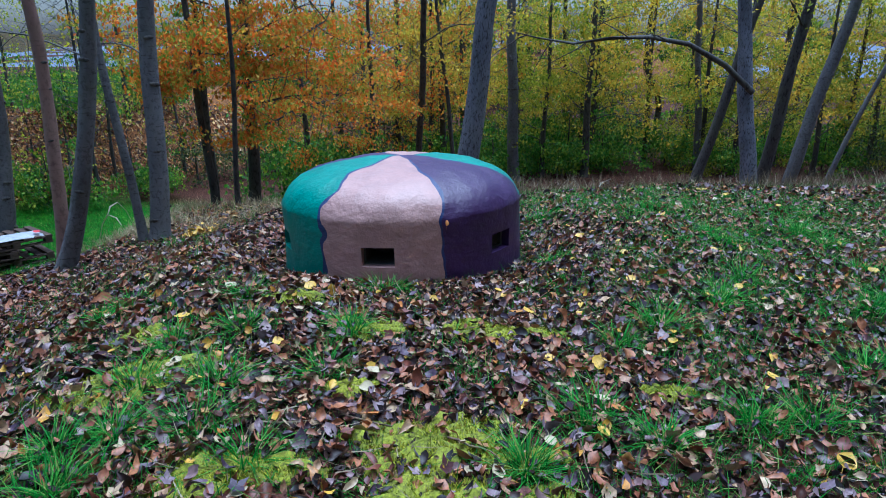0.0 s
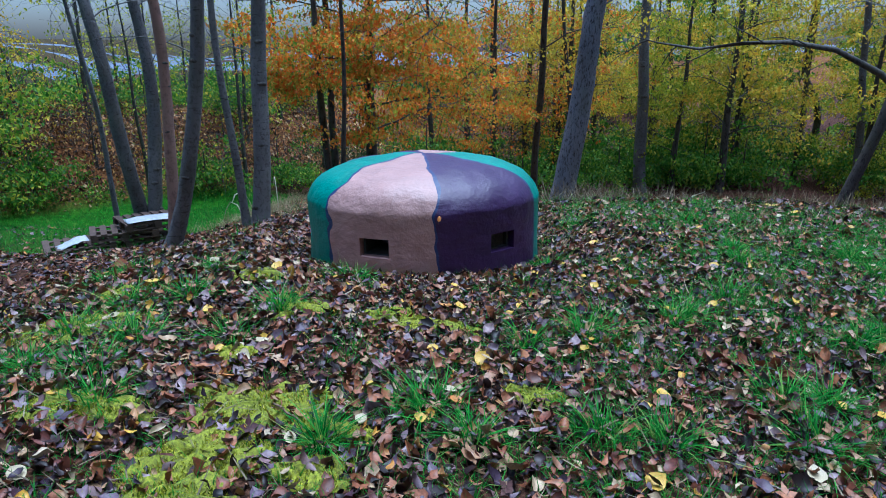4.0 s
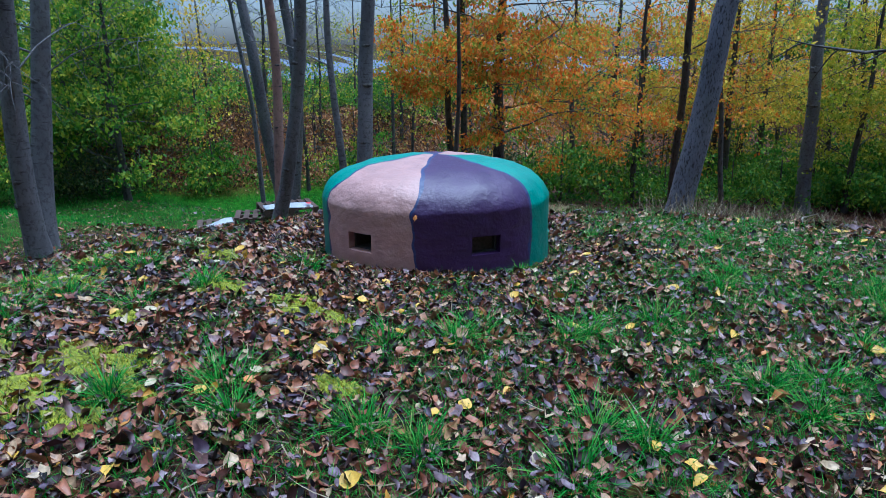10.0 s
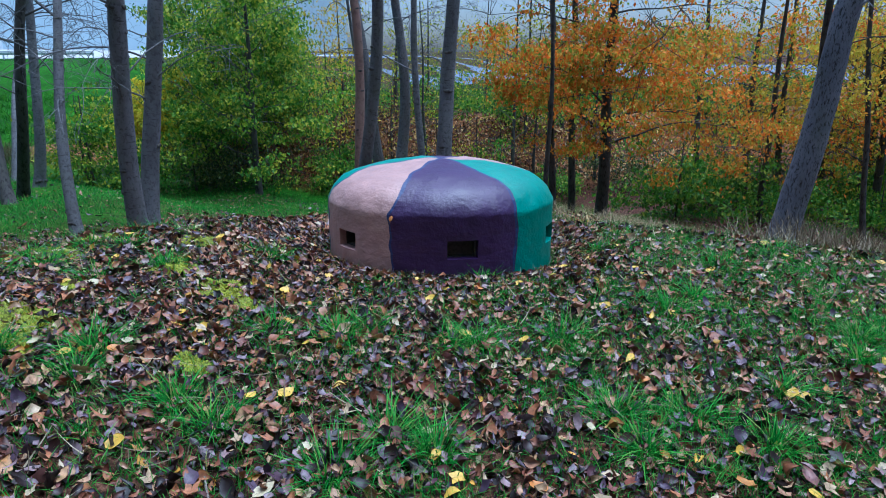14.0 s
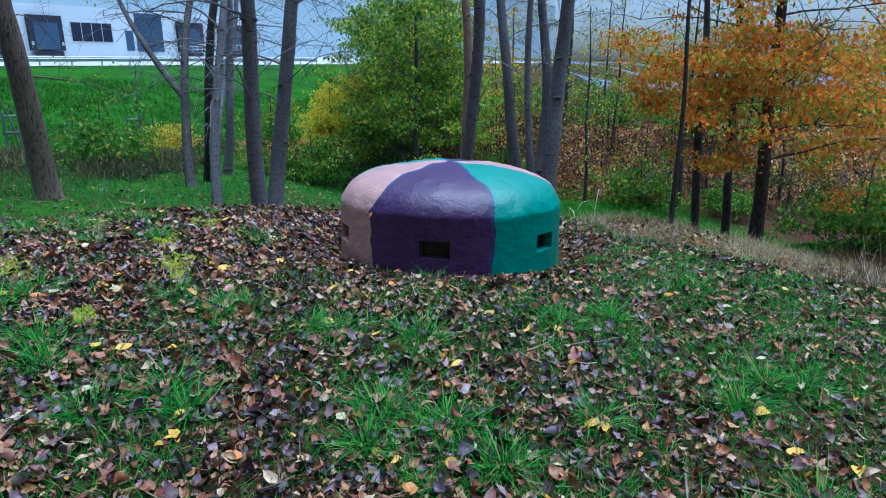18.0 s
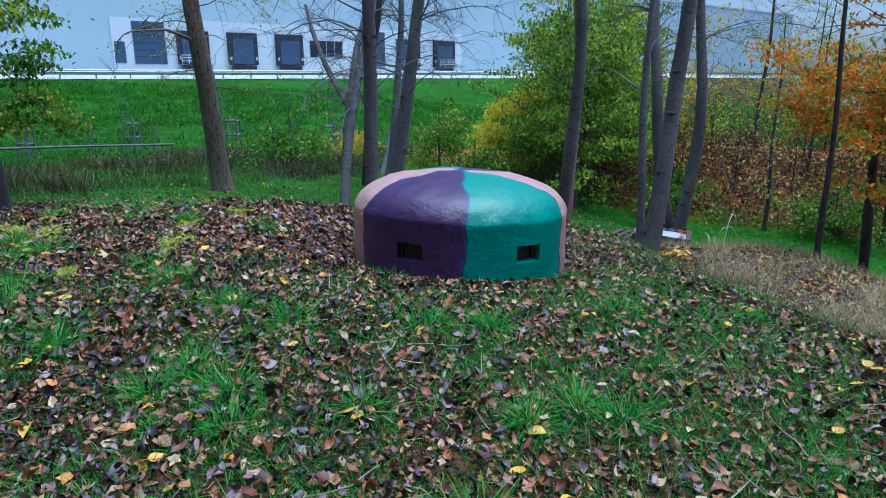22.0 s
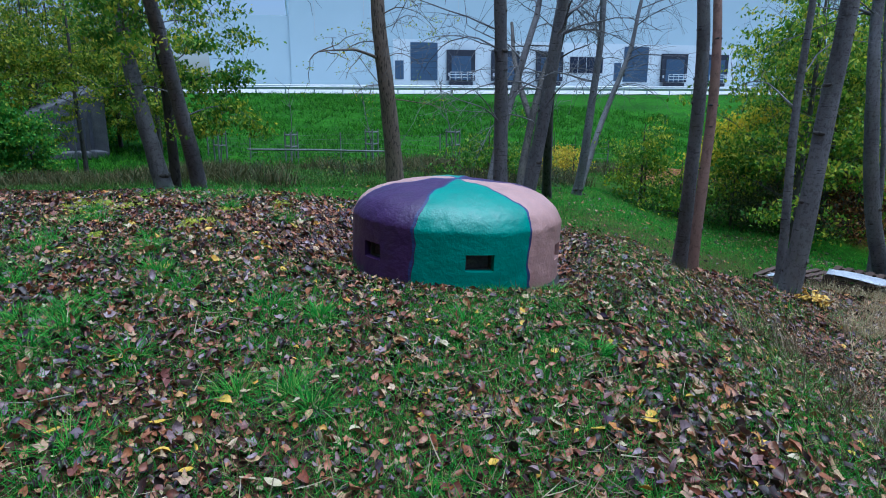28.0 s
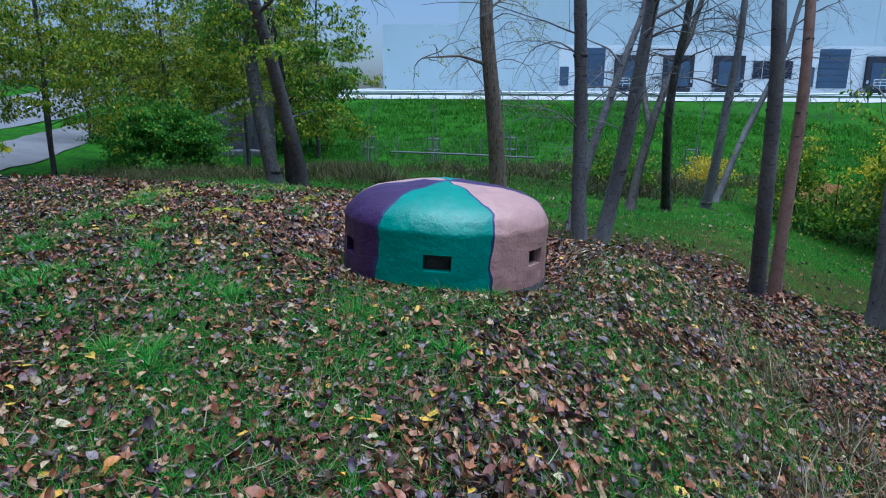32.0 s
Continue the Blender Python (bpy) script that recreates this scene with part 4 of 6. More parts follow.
# ---- woodland behind ----
def wood_tree(name, seed, hgt, r0, foliage, label, limbs, ln, n, size, low=0.8):
    return tree(name, (0, 0), (0.1 * math.sin(seed), 0.1 * math.cos(seed)), r0, hgt, BARK_DARK, seed, label, limbs, low, ln, 6, FOLIAGE[foliage], n, size, 0.17, sides=7, up=0.5, droop=0.4, far=True)


def plant_out(proto, spots):
    """Copies of a tree or shrub, each turned and sized by chance; the first spot takes the original."""
    rng = np.random.default_rng(len(spots) + int(abs(spots[0][0]) * 10))
    for i, (x, y) in enumerate(spots):
        s = rng.uniform(0.85, 1.2)
        m = Matrix.Translation((x, y, float(height(x, y)) - 0.05)) @ pose(0, 0, 0, 0, 0, rng.uniform(0, 360)) @ Matrix.Scale(s, 4)
        if i == 0:
            proto.matrix_basis = m
        else:
            c = copy_thing(proto, m)
            c.scale = (s, s, s)


def ring(x0, x1, y0, y1, n, seed, gap=1.5, keep=None):
    rng = np.random.default_rng(seed)
    out = []
    for _ in range(4000):
        p = (rng.uniform(x0, x1), rng.uniform(y0, y1))
        if (keep is None or keep(*p)) and all((p[0] - a) ** 2 + (p[1] - b) ** 2 > gap ** 2 for a, b in out):
            out.append(p)
        if len(out) == n:
            break
    return out


plant_out(wood_tree("woodland_tree", 31, 8.0, 0.11, "yellow", "woodland tree in yellow autumn leaf", 20, 2.5, 4000, 0.105, 1.9), ring(-3, 25, 21, 30, 24, 1, 2.0) + [(-3.4, 21.4), (-1.6, 22.6), (0.0, 21.6)])
plant_out(wood_tree("woodland_tree", 32, 7.5, 0.09, "lime", "woodland tree turning from green to yellow", 20, 2.3, 5200, 0.105, 1.6), ring(-2, 26, 20.5, 30, 9, 2, 2.5))
plant_out(wood_tree("woodland_tree", 33, 8.0, 0.09, "orange", "woodland tree in orange autumn leaf", 20, 2.5, 3600, 0.10, 1.3), ring(-4.5, 0.6, 17.5, 25, 5, 3, 2.0))
plant_out(wood_tree("undergrowth_shrub", 34, 2.8, 0.04, "lime", "yellow-green shrub in the woodland undergrowth", 15, 1.5, 3000, 0.09, -0.2), ring(-1, 27, 20.5, 29, 13, 4, 1.8))
plant_out(wood_tree("undergrowth_shrub", 53, 2.2, 0.04, "green", "green shrub in the woodland undergrowth", 14, 1.3, 3000, 0.12, 0.3), ring(-1, 27, 20.0, 29, 20, 24, 1.5) + [(-2.8, 19.8), (-1.2, 18.8), (-3.8, 17.6), (-0.2, 22.8), (2.4, 22.0), (4.1, 23.6), (1.6, 20.6), (0.4, 20.0), (3.2, 21.4), (5.6, 22.6)] + ring(-34, -5, 21, 37, 40, 25, 1.7) + [(-15.4, 15.4), (-16.4, 8.6), (-9.6, 20.6), (-11.8, 18.8), (-13.0, 22.6), (-15.6, 2.6)])
plant_out(wood_tree("undergrowth_shrub", 42, 2.2, 0.04, "dark", "dark shrub in the woodland undergrowth", 14, 1.4, 2600, 0.08, 0.2), ring(-9, 27, 21, 32, 30, 14, 1.6) + [(-15.6, 10.0), (-15.4, 11.4), (-16.6, 11.0)])
plant_out(wood_tree("shrub", 35, 3.2, 0.05, "spring", "leafy green shrub at the foot of the embankment", 15, 1.5, 2300, 0.12, 0.5), [(-16.4, 7.4), (-17.5, 7.6), (-18.6, 13.2), (-18.2, 14.6), (-21, 15)])
plant_out(wood_tree("shrub", 36, 2.4, 0.04, "russet", "thicket shrub with few withered brown leaves", 13, 1.5, 700, 0.10, -0.9), [(-16.6, 12.8), (-17.2, 14.0), (-16.8, 15.6), (-14.8, 17.4), (-17.6, 13.2), (-16.2, 16.2), (-13.8, 18.8), (-12.0, 20.4), (-17.2, 19.8), (-10.6, 21.6), (-15.6, 18.2), (-14.4, 19.6), (-13.0, 20.2), (-17.0, 17.8), (-18.2, 16.2)])
plant_out(wood_tree("golden_bush", 37, 3.4, 0.04, "gold", "bush with golden green compound leaves", 20, 1.25, 4200, 0.13, 0.5), [(-20.6, 10.9), (-20.0, 11.9), (-19.6, 10.4)])
plant_out(wood_tree("golden_bush", 43, 2.2, 0.03, "yellow", "small bush with golden yellow leaves", 14, 0.75, 1300, 0.10, 0.7), [(-21.0, 4.4), (-19.8, 5.2)])
plant_out(wood_tree("woodland_tree", 38, 7.5, 0.10, "spring", "green broadleaved tree before the warehouse", 22, 2.6, 6500, 0.12, 0.6), [(-22.5, 15.8), (-20.5, 13.5), (-18.4, 12.6), (-20.0, 14.6), (-22.0, -19.5), (-24.5, -16.5)])
plant_out(wood_tree("woodland_tree", 39, 7.0, 0.07, "lime", "slim half-bare tree with few yellow-green leaves", 18, 2.4, 650, 0.10, 1.2), [(-12.8, 17.2), (-14.0, 19.5), (-16.2, 19.0), (-10.8, 19.6), (-11.6, 24.0), (-16.5, 25.0), (-11.0, 21.2), (-17.8, 22.5), (-12.0, 22.0), (-9.4, 23), (-16.8, -19.0)])
plant_out(wood_tree("path_tree", 44, 7.5, 0.08, "olive", "dark-stemmed tree with olive green leaves beside the path", 18, 3.0, 5200, 0.13, 2.3), [(-7.9, -13.4), (-7.7, -13.1), (-2.0, -11.0), (-11.2, -15.0)])
plant_out(wood_tree("path_tree", 45, 8.0, 0.09, "olive", "leafy olive green tree beside the path", 18, 3.0, 8500, 0.12, 2.8), [(-13.6, -14.8), (-4.6, -11.6), (-15.2, -12.2), (-20.5, -19.5), (-16.4, -24.0)])
plant_out(wood_tree("green_shrub", 54, 3.4, 0.04, "leafgreen", "dense green shrub beside the path", 22, 1.3, 6000, 0.13, -0.1), [(-11.0, -13.6), (-12.0, -12.9), (-12.9, -13.6), (-12.0, -14.2), (-13.0, -12.3)])
plant_out(wood_tree("woodland_tree", 55, 6.5, 0.09, "spring", "dense yellow-green broadleaved tree above the wooded bank", 24, 2.4, 10000, 0.11, 1.0), [(-14.2, 11.3), (-16.2, 12.4), (-17.6, 13.2), (-19.4, 15.2), (-24.5, 17.5)])
plant_out(wood_tree("weed_bush", 56, 0.9, 0.02, "dark", "low dark bush among withered weeds", 12, 0.6, 700, 0.07, 0.2), [(-17.0, -5.4), (-16.2, -3.2), (-17.8, -1.2), (-14.8, 0.6), (-15.6, 2.4), (-13.6, -2.0), (-12.6, 3.0), (-18.6, -7.2), (-12.2, -3.6), (-11.6, -0.8), (-13.8, -4.6), (-16.6, 4.6), (-15.0, -1.4), (-14.4, 4.4), (-12.8, 1.2), (-11.3, -12.2), (-10.2, -12.9), (-12.2, -11.5), (-10.8, -12.0)])
plant_out(wood_tree("woodland_tree", 57, 7.5, 0.10, "olive", "broadleaved tree in dull olive leaf beyond the grey headwall", 24, 2.7, 9000, 0.13, 1.2), [(-21.6, -20.0), (-22.0, -14.0), (-23.6, -17.4), (-19.0, -21.5), (-22.5, -24.0), (-27.0, -26.5), (-26.0, -20.5), (-31.0, -24.0), (-24.0, -31.0)])
plant_out(wood_tree("woodland_tree", 58, 10.0, 0.12, "russet", "grey-brown half-bare tree beyond the road", 24, 3.0, 2600, 0.14, 0.5), [(-34, -36), (-38, -44), (-30, -32), (-42, -52), (-36, -31), (-46, -60), (-40, -38), (-33, -64), (-26, -62), (-40, -70), (-22, -58)])
plant_out(wood_tree("yellow_tree", 60, 4.6, 0.06, "yellow", "slender tree with sparse bright yellow leaves", 20, 1.7, 1500, 0.11, 0.6), [(-16.6, 16.0), (-17.8, 17.6)])
plant_out(wood_tree("low_bush", 59, 0.9, 0.02, "green", "low green bush at the foot of the bank", 14, 0.7, 1300, 0.09, 0.1), [(-16.6, 13.6), (-15.9, 14.7), (-15.1, 15.8), (-14.0, 16.8), (-12.0, 18.8), (-16.3, 12.6), (-15.4, 14.9), (-13.0, 17.8)])
# added unseen wood round the mound, behind the flight path, blocking low sky light
plant_out(wood_tree("woodland_tree", 40, 12.0, 0.15, "lime", "unseen tall yellow-green tree added to block low sky light", 20, 3.6, 9000, 0.2, 0.3), ring(9.5, 18, -12, 7, 22, 5, 2.1) + ring(0.5, 12, -15, -6.5, 14, 6, 2.1))
plant_out(wood_tree("woodland_tree", 41, 11.0, 0.13, "yellow", "unseen tall yellow tree added to block low sky light", 20, 3.4, 9000, 0.2, 0.3), ring(10.5, 24, -14, 8, 20, 7, 2.2) + ring(1, 14, -20, -9, 10, 8, 2.2))
plant_out(wood_tree("woodland_tree", 46, 6.0, 0.1, "green", "distant woodland tree still in green leaf", 16, 2.6, 3000, 0.26, -0.2), ring(-20, 40, 36, 52, 9, 15, 3.6))

# ---- warehouse ----
W0, W1 = Vector((-77.5, -15.5)), Vector((-90.0, 10.3))
WDIR = (W1 - W0).normalized()
WOUT = Vector((WDIR.y, -WDIR.x))
if WOUT.x < 0:
    WOUT = -WOUT


def on_wall(s, z, out=0.0):
    """The point s metres along the warehouse wall from its first tall door, at height z, out metres before it."""
    p = W0 + WDIR * s + WOUT * out
    return (p.x, p.y, z)


WYAW = math.degrees(math.atan2(WDIR.y, WDIR.x))
YARD_Z = 2.4


WALL_POSES = {}


def wall_box(name, s0, s1, z0, z1, depth, mat, parent, out=0.0, label="", bevel=0.01):
    x, y, z = on_wall((s0 + s1) / 2, (z0 + z1) / 2, out - depth / 2)
    ob = part(name, box(name, (s1 - s0, depth, z1 - z0), (0, 0, 0), mat, bevel), parent, label)
    m = pose(x, y, z, 0, 0, WYAW)
    ob.matrix_basis = WALL_POSES.get(parent.name, Matrix.Identity(4)).inverted() @ m
    WALL_POSES[ob.name] = m
    return ob


def warehouse():
    h = thing("warehouse", on_wall(0, YARD_Z), "long pale blue warehouse with dark loading docks", "warehouse")
    h.location = (0, 0, 0)
    HOUSE_S0, HOUSE_S1, TOP = WSPEC
    wall_box("wall", HOUSE_S0, HOUSE_S1, YARD_Z - 1.5, TOP, 40, CLADDING, h, 0.0)
    wall_box("annex_wall", ANNEX_S0, HOUSE_S0, YARD_Z - 1.5, ANNEX_TOP, 30, CLADDING, h, -0.2, "lower annex of the same pale cladding")
    wall_box("roof_edge", HOUSE_S0 - 0.1, HOUSE_S1, TOP, TOP + 0.35, 40.2, STEEL, h, 0.1)
    wall_box("dock_zone", -3.6, 46, YARD_Z - 1.0, 8.1, 0.12, WHITE_PANEL, h, 0.12, "white panel zone round the docks")
    for k in range(int((HOUSE_S1 - HOUSE_S0) / 6)):
        s = HOUSE_S0 + 6 * k + 3
        wall_box("panel_joint", s, s + 0.06, 8.1, TOP, 0.05, STEEL, h, 0.03, "", 0)
    for s0, s1, z0, z1, kind in OPENINGS:
        if kind == "tall":
            d = wall_box("gate", s0, s1, z0, z1, 0.1, NAVY, h, 0.2, "tall dark blue sectional gate")
            for i in range(1, 6):
                wall_box("groove", s0 + 0.05, s1 - 0.05, z0 + (z1 - z0) * i / 6, z0 + (z1 - z0) * i / 6 + 0.03, 0.03, RUBBER, d, 0.22, "", 0)
        elif kind == "dock":
            d = wall_box("dock_shelter", s0, s1, z0, z1, 0.5, RUBBER, h, 0.6, "black dock shelter")
            wall_box("dock_door", s0 + 0.55, s1 - 0.55, z0 + 0.1, z1 - 0.75, 0.06, NAVY, d, 0.64, "dark blue dock door")
            wall_box("bumper", s0 + 0.1, s0 + 0.35, z0 + 0.55, z0 + 0.95, 0.06, WHITE_SHEET, d, 0.66, "white marker plate")
            wall_box("bumper", s1 - 0.35, s1 - 0.1, z0 + 0.55, z0 + 0.95, 0.06, WHITE_SHEET, d, 0.66, "white marker plate")
            # solid black box in place of a shaded hollow below the dock
            wall_box("dock_pit_shade", s0 + 0.3, s1 - 0.3, z0 - 0.55, z0 - 0.1, 0.1, RUBBER, d, 0.62, "black panel standing in for the pit's shade below the dock")
        elif kind == "window":
            d = wall_box("window_frame", s0 - 0.08, s1 + 0.08, z0 - 0.08, z1 + 0.08, 0.06, STEEL, h, 0.18)
            m = (s1 - s0) / 4
            for i in range(4):
                wall_box("pane", s0 + m * i + 0.04, s0 + m * (i + 1) - 0.04, z0, z1, 0.04, GLASS, d, 0.2)
        else:
            wall_box("side_door", s0, s1, z0, z1, 0.08, NAVY, h, 0.19, "dark blue side door")
    return h


def dock_rail(s0, s1):
    """A white handrail on posts before a dock."""
    r = thing("dock_railing", on_wall((s0 + s1) / 2, YARD_Z, 2.0), "white tubular handrail before a loading dock", "railing", "dock railings")
    o = np.array(r.location)
    for k in range(6):
        a = np.array(on_wall(s0 + (s1 - s0) * k / 5, 3.0, 2.0)) - o
        v, f = tube([a, a + np.array([0, 0, 1.1])], [0.035, 0.035], 6)
        part("post", mesh("post", v, f, WHITE_PANEL), r)
    for z in (3.45, 3.8, 4.1):
        v, f = tube([np.array(on_wall(s0, z, 2.0)) - o, np.array(on_wall(s1, z, 2.0)) - o], [0.035, 0.035], 6)
        part("rail", mesh("rail", v, f, WHITE_PANEL), r)


ANNEX_S0, ANNEX_TOP = -25.6, 10.5
WSPEC = (-16.2, 150.0, 16.0)
OPENINGS = [(-1.4, 2.1, 3.1, 7.75, "tall"), (-3.4, -2.3, 3.2, 5.5, "door")]
OPENINGS += [(3.3, 7.0, 3.1, 6.9, "dock"), (9.3, 13.0, 3.1, 6.9, "dock"), (15.5, 19.2, 3.1, 6.9, "dock"), (20.3, 25.2, 4.2, 6.3, "window"), (26.9, 27.9, 3.2, 5.6, "door"), (28.3, 32.0, 3.1, 7.75, "tall"), (34.0, 37.9, 3.1, 6.9, "dock"), (40.5, 44.4, 3.1, 6.9, "dock")]
warehouse()
for s0 in (3.3, 34.2, 40.6):
    dock_rail(s0, s0 + 3.8)


# ---- yard, road and path ----
def strip(name, pts, width, mat, label, category, lift=0.03, kind="structure"):
    """A paved strip that follows the ground along pts."""
    p = np.asarray(pts, float)
    t = np.linspace(0, len(p) - 1, 60)
    x, y = np.interp(t, np.arange(len(p)), p[:, 0]), np.interp(t, np.arange(len(p)), p[:, 1])
    d = np.stack([np.gradient(x), np.gradient(y)], -1)
    d /= np.linalg.norm(d, axis=1)[:, None]
    nrm = np.stack([-d[:, 1], d[:, 0]], -1)
    w = np.linspace(-0.5, 0.5, 7) * width
    X, Y = x[:, None] + nrm[:, :1] * w, y[:, None] + nrm[:, 1:] * w
    Z = height(X, Y) + lift
    i = np.arange(X.size).reshape(X.shape)
    f = np.stack([i[:-1, :-1], i[1:, :-1], i[1:, 1:], i[:-1, 1:]], -1).reshape(-1, 4)
    return tagged(new(name, mesh(name, np.stack([X, Y, Z], -1).reshape(-1, 3), f, mat, smooth_faces=True)), label, category, kind=kind)


def emb_point(s, along):
    """A ground point s metres towards the warehouse and along metres beside that line."""
    return (-0.906 * s - 0.42 * along, -0.42 * s + 0.906 * along)


strip("yard", [emb_point(68, -18), emb_point(68, 110)], 33.0, YARD, "pale paved loading yard before the warehouse", "yard", 0.05)
# added backdrop strip: its blue-grey colour imitates haze seen through the trees
strip("paving", [(-110, 135), (120, 135)], 130.0, HAZE_GROUND, "blue-grey ground strip standing in for the haze beyond the wood", "paving", 0.05)
strip("path", [(4, -12.5), (-2.5, -13.6), (-8.9, -18.3), (-12.2, -21.7), (-17.7, -27.4), (-21.9, -31.4), (-30, -37)], 2.7, PATHWAY, "worn grey asphalt footpath across the grass", "path", 0.04)
strip("road", [(12, -24), (-1, -24.5), (-12, -31.5), (-34, -52), (-66, -82)], 7.8, ASPHALT, "grey asphalt road beyond the footpath", "road", 0.05)
for k in range(7):
    q = np.array([-12.0, -31.5]) + np.array([-0.731, -0.682]) * (2.0 + 6.5 * k)
    strip("road_marking", [tuple(q), tuple(q + np.array([-0.731, -0.682]) * 3.2)], 0.14, WHITE_PANEL, "white dash painted along the road's middle", "road marking", 0.075)


def guard_rail():
    g = thing("guard_rail", (0, 0, 0), "galvanised guard rail along the embankment's top", "guard rail")
    pts = []
    for k in range(0, 37):
        x, y = emb_point(50.6, -34 + 2.4 * k)
        z = float(height(x, y))
        pts.append((x, y, z))
        if k % 1 == 0:
            part("post", POST_MESH, g).matrix_world = pose(x, y, z + 0.32, 0, 0, 24.9)
    a = np.array(pts)
    out = np.array([0.906, 0.42, 0])
    for z, off in ((0.72, 0.05), (0.60, 0.09), (0.48, 0.05)):
        v, f = tube(a + np.array([0, 0, z]) + out * off, np.full(len(a), 0.075), 6)
        part("beam", mesh("beam", v, f, STEEL, smooth_faces=True), g)


POST_MESH = box("post", (0.06, 0.1, 0.95), (0, 0, 0), STEEL, 0.005)
guard_rail()


# ---- staked saplings and rail at the embankment's foot ----
def staked_sapling(x, y, seed):
    z = float(height(x, y))
    rng = np.random.default_rng(seed)
    t = thing("staked_sapling", (x, y, z), "bare sapling tied between grey wooden stakes", "sapling", "staked saplings")
    for i in range(3):
        a = 2.1 * i + 0.4
        part("stake", STAKE_MESH, t, loc=(0.32 * math.cos(a), 0.32 * math.sin(a), 0.7))
    for zz in (1.32, 0.8):
        for i in range(3):
            a, b = 2.1 * i + 0.4, 2.1 * (i + 1) + 0.4
            p, q = Vector((0.32 * math.cos(a), 0.32 * math.sin(a), zz)), Vector((0.32 * math.cos(b), 0.32 * math.sin(b), zz))
            v, f = tube([p, q], [0.03, 0.03], 5)
            part("crossbar", mesh("crossbar", v, f, STAKE), t)
    stem = limb_path((0, 0, -0.1), (0.02, 0.03, 1), 3.4, rng, 0, 0.04, 9)
    v, f = tube(stem, np.linspace(0.034, 0.008, len(stem)), 6, 0.03, seed)
    stem_ob = part("stem", mesh("stem", v, f, BARK_GREY, smooth_faces=True), t)
    for i in range(9):
        k = rng.integers(4, len(stem))
        a = rng.uniform(0, 6.28)
        tw = limb_path(stem[k], (math.cos(a), math.sin(a), 1.1), rng.uniform(0.3, 0.8), rng, 0, 0.12, 4)
        v, f = tube(tw, np.linspace(0.013, 0.005, len(tw)), 4)
        part("twig", mesh("twig", v, f, BARK_GREY), stem_ob)


SAPLINGS = [(-22.2, -7.4), (-22.6, -3.7), (-21.2, 0.3), (-22.2, -11.0), (-23.0, 4.0)]
BAR = ((-20.1, -8.4), (-20.6, -1.8), -0.95)
HEADWALL = (-19.8, -17.2, float(height(-19.8, -17.2)))
STAKE_MESH = box("stake", (0.06, 0.06, 1.5), (0, 0, 0), STAKE, 0.01)
for i, (sx, sy) in enumerate(SAPLINGS):
    staked_sapling(sx, sy, 60 + i)


def bar_fence(name, p0, p1, posts, zbar, label):
    f0 = thing(name, (p0[0], p0[1], 0), label, "fence")
    a, b = Vector((*p0, 0)), Vector((*p1, 0))
    for i in range(posts):
        q = a.lerp(b, i / (posts - 1))
        z = float(height(q.x, q.y))
        h = zbar - z + 0.25
        o = part("post", box("post", (0.07, 0.07, h), (0, 0, 0), STAKE, 0.01), f0)
        o.matrix_world = pose(q.x, q.y, z + h / 2 - 0.12)
    v, f = tube([(0, 0, zbar), ((b - a).x * 0.5, (b - a).y * 0.5, zbar + 0.02), ((b - a).x, (b - a).y, zbar)], [0.04, 0.04, 0.04], 8)
    part("rail", mesh("rail", v, f, STAKE, smooth_faces=True), f0)
    return f0


bar_fence("rail_fence", BAR[0], BAR[1], 6, BAR[2], "low grey wooden rail fence before the grass slope")


def wire_fence(p0, p1, posts):
    """Thin posts with strained wires and uprights of mesh between them."""
    f0 = thing("wire_fence", (0, 0, 0), "thin grey wire mesh fence at the embankment's foot", "fence")
    a, b = np.array(p0), np.array(p1)
    pts = [a + (b - a) * i / (posts - 1) for i in range(posts)]
    zs = [float(height(*q)) for q in pts]
    for q, z in zip(pts, zs):
        part("post", FENCE_POST, f0, loc=(q[0], q[1], z + 0.6))
    for k in range(6):
        v, f = tube([(q[0], q[1], z + 0.15 + 0.2 * k) for q, z in zip(pts, zs)], [0.004] * posts, 4)
        part("wire", mesh("wire", v, f, STAKE), f0)
    uprights = []
    for (q, z), (r, w) in zip(zip(pts, zs), zip(pts[1:], zs[1:])):
        for u in np.linspace(0.05, 0.95, 12):
            x, y, zz = *(q + (r - q) * u), z + (w - z) * u
            uprights.append(tube([(x, y, zz + 0.1), (x, y, zz + 1.15)], [0.0022, 0.0022], 3))
    v, f = joined(uprights)
    tagged(part("mesh_wires", mesh("mesh_wires", v, f, STAKE), f0), kind="stuff")


FENCE_POST = box("post", (0.05, 0.05, 1.35), (0, 0, 0), STAKE, 0.008)
wire_fence((-23.6, -12.5), (-22.2, 6.5), 9)


# ---- pallets ----
def pallet(m, seed, label, rows=2):
    rng = np.random.default_rng(seed)
    p = thing("pallet", (0, 0, 0), label, "pallet", "heaped pallets")
    for i in range(7):
        part("slat", PALLET["slat"], p, loc=(-0.54 + 0.18 * i + rng.uniform(-0.01, 0.01), 0, 0.133))
    for y in (-0.35, 0, 0.35):
        part("stringer", PALLET["stringer"], p, loc=(0, y, 0.11))
        part("skid", PALLET["stringer"], p, loc=(0, y, 0.011))
        for x in (-0.53, 0, 0.53):
            part("block", PALLET["block"], p, loc=(x, y, 0.06))
    p.matrix_basis = m
    return p


PALLET = {
    "slat": box("slat", (0.11, 0.8, 0.022), (0, 0, 0), WOOD, 0.003),
    "stringer": box("stringer", (1.2, 0.1, 0.022), (0, 0, 0), WOOD, 0.003),
    "block": box("block", (0.12, 0.1, 0.078), (0, 0, 0), WOOD, 0.004),
}


